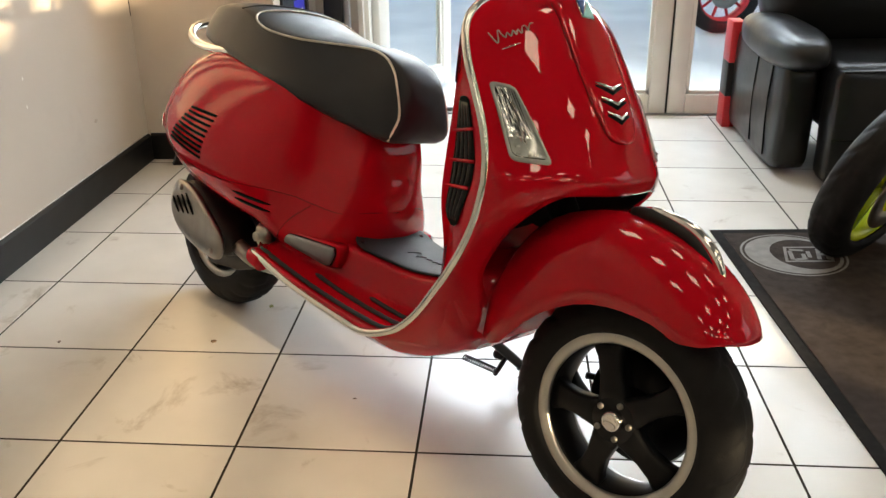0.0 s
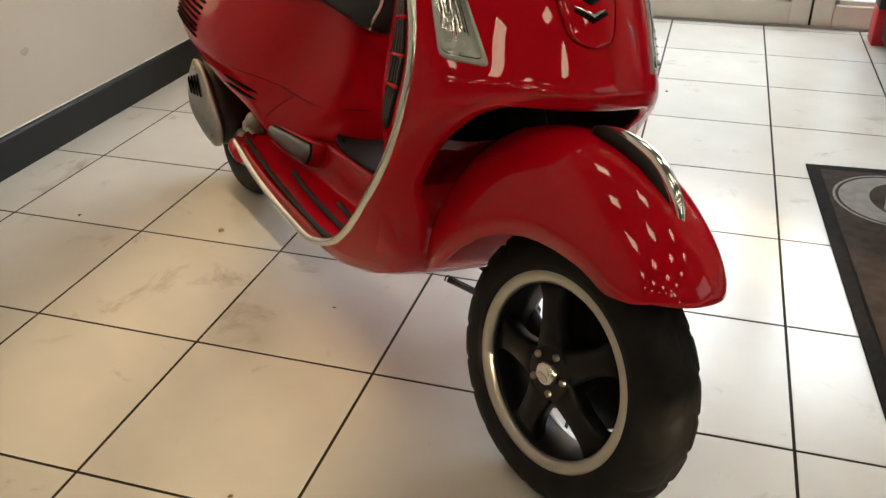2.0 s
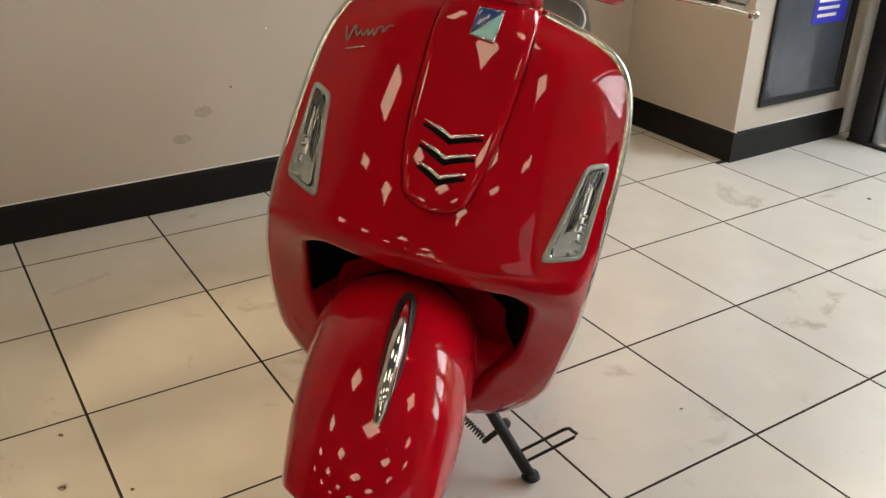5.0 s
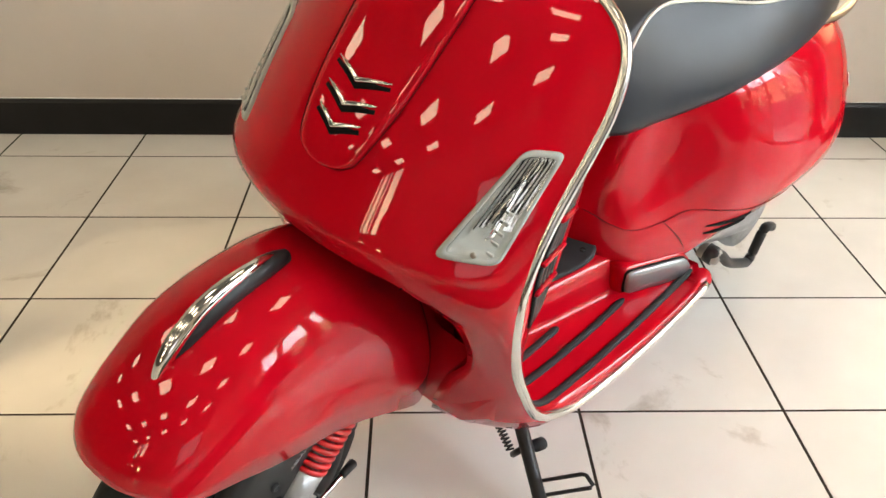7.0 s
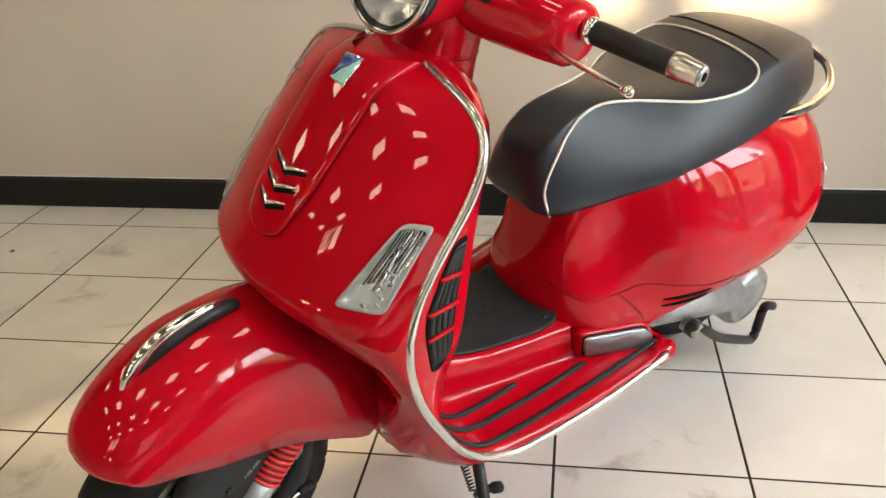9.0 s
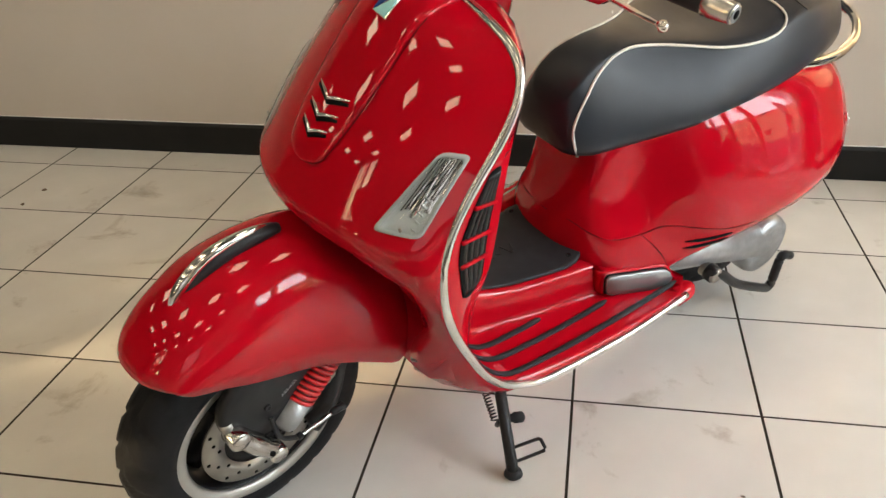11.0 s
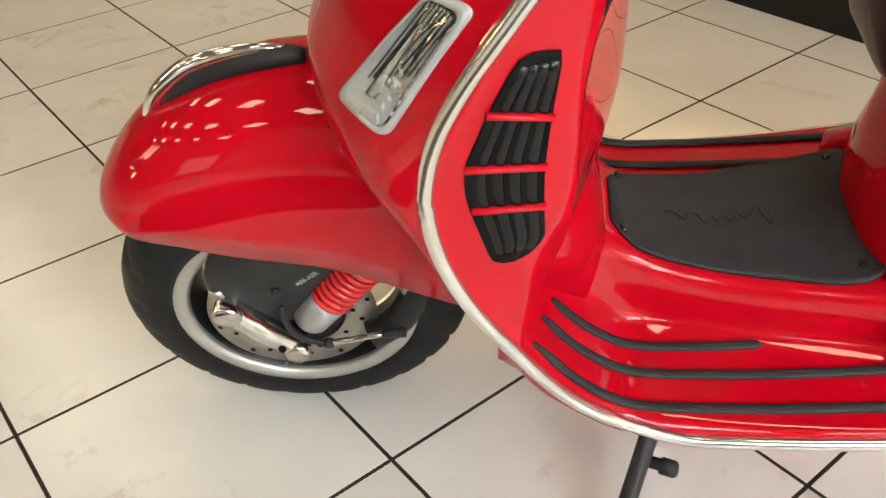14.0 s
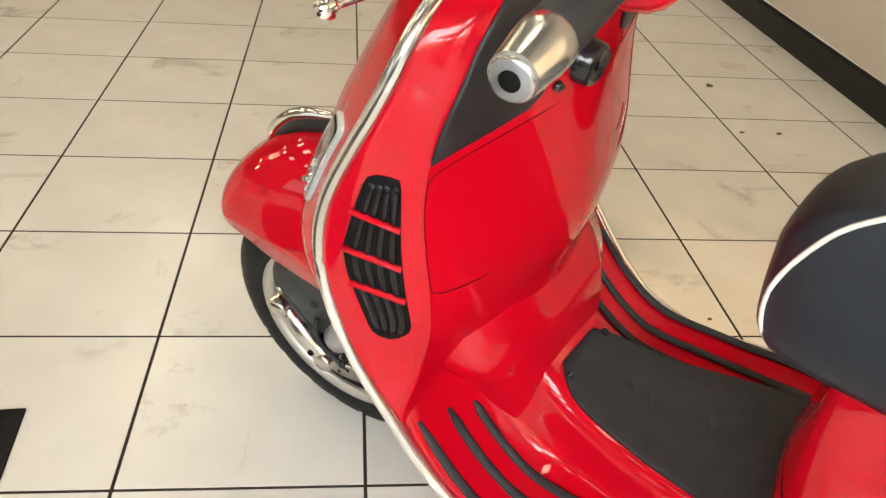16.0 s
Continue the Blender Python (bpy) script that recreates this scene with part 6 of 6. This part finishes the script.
for s in (1, -1):
    part("brake_disc", lathe([(0.15, s * 0.062), (0.15, s * 0.067), (0.09, s * 0.067), (0.09, s * 0.062)], 48, closed=True), M_STEEL, fw)
    part("fork_leg", tube([(0.0, s * 0.095, 0.30), (-0.12, s * 0.095, 0.60), (-0.22, s * 0.09, 0.86)], [0.026, 0.026, 0.022], 14), M_BLACK, bike, "black fork leg")
    part("caliper", box(-0.10, s * 0.075 - 0.02, 0.33, -0.05, s * 0.075 + 0.02, 0.43, 0.01), M_BLACK, bike)
rows = []
for k in range(15):
    t = math.radians(64 + 88 * k / 14)
    rr = 0.318
    rows.append([Vector((math.cos(t) * (rr - 0.02 * (j / 4 - 1) ** 2 * 2), (j / 4 - 1) * 0.075, 0.298 + math.sin(t) * (rr - 0.02 * (j / 4 - 1) ** 2 * 2))) for j in range(9)])
part("mudguard", grid(rows), M_FAIRING, bike, "silver grey front mudguard", solid=0.003)
rows = []
for x, w, z0, z1 in ((0.02, 0.05, 0.80, 0.86), (-0.08, 0.14, 0.70, 0.98), (-0.22, 0.19, 0.55, 1.06), (-0.42, 0.22, 0.42, 1.02), (-0.65, 0.20, 0.38, 0.92)):
    rows.append([Vector((x, w * math.copysign(abs(math.cos(t)) ** 0.7, math.cos(t)), (z0 + z1) / 2 + (z1 - z0) / 2 * math.copysign(abs(math.sin(t)) ** 0.8, math.sin(t)))) for t in [2 * math.pi * j / 24 for j in range(24)]])
part("fairing", grid(rows, close_u=True, cap=True), M_FAIRING, bike, "silver grey fairing", sub=1)

# ---- outside ----
ground = part("ground", grid([[(x, y, -0.02) for x in (-400, -40, 0, 5, 40, 400)] for y in (DOOR + 0.11, 8, 20, 60, 400)]), M_PAVING, smooth=False)
tagged(ground, "pale sunlit concrete forecourt", "ground", kind="structure")
apron = part("pavement", join(grid([[(x, y, -0.021) for x in (RIGHT + 0.2, 30, 400)] for y in (-400, -20, 2.97)]), grid([[(x, y, -0.021) for x in (-400, -10, LEFT - 0.2)] for y in (-400, -20, 2.97)])), M_PAVING, smooth=False)
tagged(apron, "pale concrete round the building", "pavement", kind="structure")


def building(x0, y0, x1, y1, h, label, m=None):
    b = thing("building", label, "building", pose((x0 + x1) / 2, (y0 + y1) / 2, -0.02))
    w, d = (x1 - x0) / 2, (y1 - y0) / 2
    part("wall", box(-w, -d, 0, w, d, h), M_RENDER, b, smooth=False)
    part("roof", box(-w - 0.2, -d - 0.2, h, w + 0.2, d + 0.2, h + 0.25), M_ROOF, b, smooth=False)
    n = max(2, int(2 * w / 3))
    for k in range(n):
        cx = -w + 2 * w * (k + 0.5) / n
        win = part("window", box(cx - 0.6, -d - 0.04, 1.0, cx + 0.6, -d + 0.02, 2.2), M_UPVC, b, smooth=False)
        part("pane", box(cx - 0.52, -d - 0.05, 1.08, cx + 0.52, -d - 0.041, 2.12), M_GREYGLASS, win, smooth=False)
    return b


building(-14, 26, 18, 34, 6.5, "pale rendered building across the forecourt")
# Unseen block, added only to stop direct sun at the low side openings
building(14.0, -4.9, 20, 12, 3.4, "unseen low rendered block added to keep sun off the low windows")

red_bike = thing("motorcycle", "red motorcycle parked on the sunny forecourt", "motorcycle", pose(2.60, 5.42, -0.02, 0, 0, 14))
for x in (0.0, 1.38):
    w = part("wheel", lathe([(0.225, -0.04), (0.20, -0.045), (0.19, 0), (0.20, 0.045), (0.225, 0.04)], 48), M_REDBOX, red_bike, "red wheel rim", m=Matrix.Translation((x, 0, 0.31)))
    part("tyre", tyre_mesh(0.31, 0.15, 0.22, False), M_TYRE, w)
    for k in range(10):
        a = 2 * math.pi * k / 10
        part("spoke", tube([(math.cos(a) * 0.03, 0, math.sin(a) * 0.03), (math.cos(a) * 0.2, 0, math.sin(a) * 0.2)], 0.011, 6), M_REDBOX, w)
    part("brake_disc", lathe([(0.12, -0.055), (0.12, -0.06), (0.06, -0.06), (0.06, -0.055)], 36, closed=True), M_STEEL, w)
    part("hub", lathe([(0.0, -0.07), (0.03, -0.07), (0.035, 0.07), (0.0, 0.07)], 20), M_BLACK, w)
part("swingarm", tube([(0.0, -0.09, 0.31), (0.3, -0.09, 0.36), (0.55, -0.08, 0.42)], [0.03, 0.035, 0.04], 10), M_BLACK, red_bike)
part("engine", box(0.45, -0.14, 0.25, 0.95, 0.14, 0.60, 0.04), M_BLACK, red_bike)
rows = []
for x, w, z0, z1 in ((-0.25, 0.06, 0.84, 0.90), (0.1, 0.11, 0.74, 0.86), (0.5, 0.15, 0.60, 0.90), (0.85, 0.2, 0.52, 1.02), (1.15, 0.2, 0.55, 1.08), (1.38, 0.1, 0.75, 0.98)):
    rows.append([Vector((x, w * math.cos(t), (z0 + z1) / 2 + (z1 - z0) / 2 * math.sin(t))) for t in [2 * math.pi * j / 20 for j in range(20)]])
part("bodywork", grid(rows, close_u=True, cap=True), M_REDBOX, red_bike, "red bodywork", sub=1)
for s in (1, -1):
    part("fork_leg", tube([(1.38, s * 0.09, 0.31), (1.2, s * 0.09, 0.85)], 0.025, 10), M_STEEL, red_bike)

# small leaf scrap by the rear wheel
scrap = part("leaf_scrap", grid([[Vector((0.006 * i + 0.002 * j, 0.007 * j, 0.003 + 0.002 * ((i + j) % 2))) for j in range(3)] for i in range(3)]), material("dry_leaf", (0.3, 0.32, 0.12), 0.7, vary=0.2), m=pose(0.309, 0.651, 0.0, 0, 0, 40), solid=0.001)
tagged(scrap, "tiny pale green leaf scrap on the tiles", "leaf")

# crumbs of dirt on the tiles
M_CRUMB = material("dark_dirt", (0.16, 0.12, 0.085), 0.9, vary=0.2, scale=90, spec=0.1)
for x, y, r in ((0.205, 0.456, 0.010), (1.246, 1.853, 0.007), (0.792, 2.432, 0.009), (0.525, 2.20, 0.008), (1.053, 0.729, 0.004), (0.688, -0.377, 0.005), (0.616, -0.492, 0.008), (-0.162, -1.483, 0.010), (-0.037, -1.485, 0.009), (-0.08, -1.906, 0.016), (0.446, -0.462, 0.006), (-0.215, 0.434, 0.006), (0.632, 0.201, 0.004)):
    ring = [Vector((math.cos(t) * r * rng.uniform(0.7, 1.5), math.sin(t) * r * rng.uniform(0.5, 1.0), 0.0)) for t in [2 * math.pi * k / 9 for k in range(9)]]
    crumb = part("dirt_crumb", grid([ring, [p * 0.75 + Vector((0, 0, r * 0.25)) for p in ring], [p * 0.1 + Vector((0, 0, r * 0.35)) for p in ring]], close_u=True, cap=True), M_CRUMB, m=pose(x, y, 0.0, 0, 0, rng.uniform(0, 90)))
    tagged(crumb, "small dark crumb of dirt on the tiles", "dirt", group="dirt crumbs on the floor")

# ---- floor tiles ----
T, GAP = 0.40, 0.0056


def tile_mesh(w, d, name):
    b = 0.0007
    bm = bmesh.new()
    lo = [bm.verts.new((x, y, -0.008)) for x, y in ((0, 0), (w, 0), (w, d), (0, d))]
    md = [bm.verts.new((x, y, -b)) for x, y in ((0, 0), (w, 0), (w, d), (0, d))]
    hi = [bm.verts.new((x, y, 0)) for x, y in ((b, b), (w - b, b), (w - b, d - b), (b, d - b))]
    for r, q in ((lo, md), (md, hi)):
        for k in range(4):
            bm.faces.new((r[k], r[(k + 1) % 4], q[(k + 1) % 4], q[k]))
    bm.faces.new(hi)
    me = bpy.data.meshes.new(name)
    bm.to_mesh(me)
    bm.free()
    me.materials.append(M_TILE)
    return me


meshes = {}
rest = []
for i in range(-2, 21):
    for j in range(-28, 8):
        x0, x1 = max(LEFT, i * T) + GAP / 2, min(RIGHT, (i + 1) * T) - GAP / 2
        y0, y1 = max(FRONT, j * T) + GAP / 2, min(DOOR, (j + 1) * T) - GAP / 2
        if i < 0 and y1 > BACK:
            y1 = min(y1, BACK)
        elif i == 0 and y0 > BACK - 0.1:
            x0 = 0.023
        if i == 0 and y0 < BACK - 0.1 < y1 - 0.1:
            y1 = min(y1, BACK)
            if y1 - y0 < 0.02:
                continue
        if x1 - x0 < 0.02 or y1 - y0 < 0.02:
            continue
        near = i <= 9 and -9 <= j
        key = (round(x1 - x0, 4), round(y1 - y0, 4))
        if key not in meshes:
            meshes[key] = tile_mesh(*key, "tile")
        if near:
            ob = new("tile", meshes[key])
            ob.parent = floor
            ob.location = (x0, y0, 0)
        else:
            rest.append((x0, y0, *key))
vs, fs = [], []
for x0, y0, w, d in rest:
    n = len(vs)
    vs += [(x0, y0, -0.008), (x0 + w, y0, -0.008), (x0 + w, y0 + d, -0.008), (x0, y0 + d, -0.008), (x0, y0, 0), (x0 + w, y0, 0), (x0 + w, y0 + d, 0), (x0, y0 + d, 0)]
    fs += [(n + 4, n + 5, n + 6, n + 7), (n, n + 1, n + 5, n + 4), (n + 1, n + 2, n + 6, n + 5), (n + 2, n + 3, n + 7, n + 6), (n + 3, n, n + 4, n + 7)]
me = bpy.data.meshes.new("far_tiles")
me.from_pydata(vs, [], fs)
me.materials.append(M_TILE)
far = new("far_tiles", me)
far.parent = floor
tagged(far, kind="stuff")
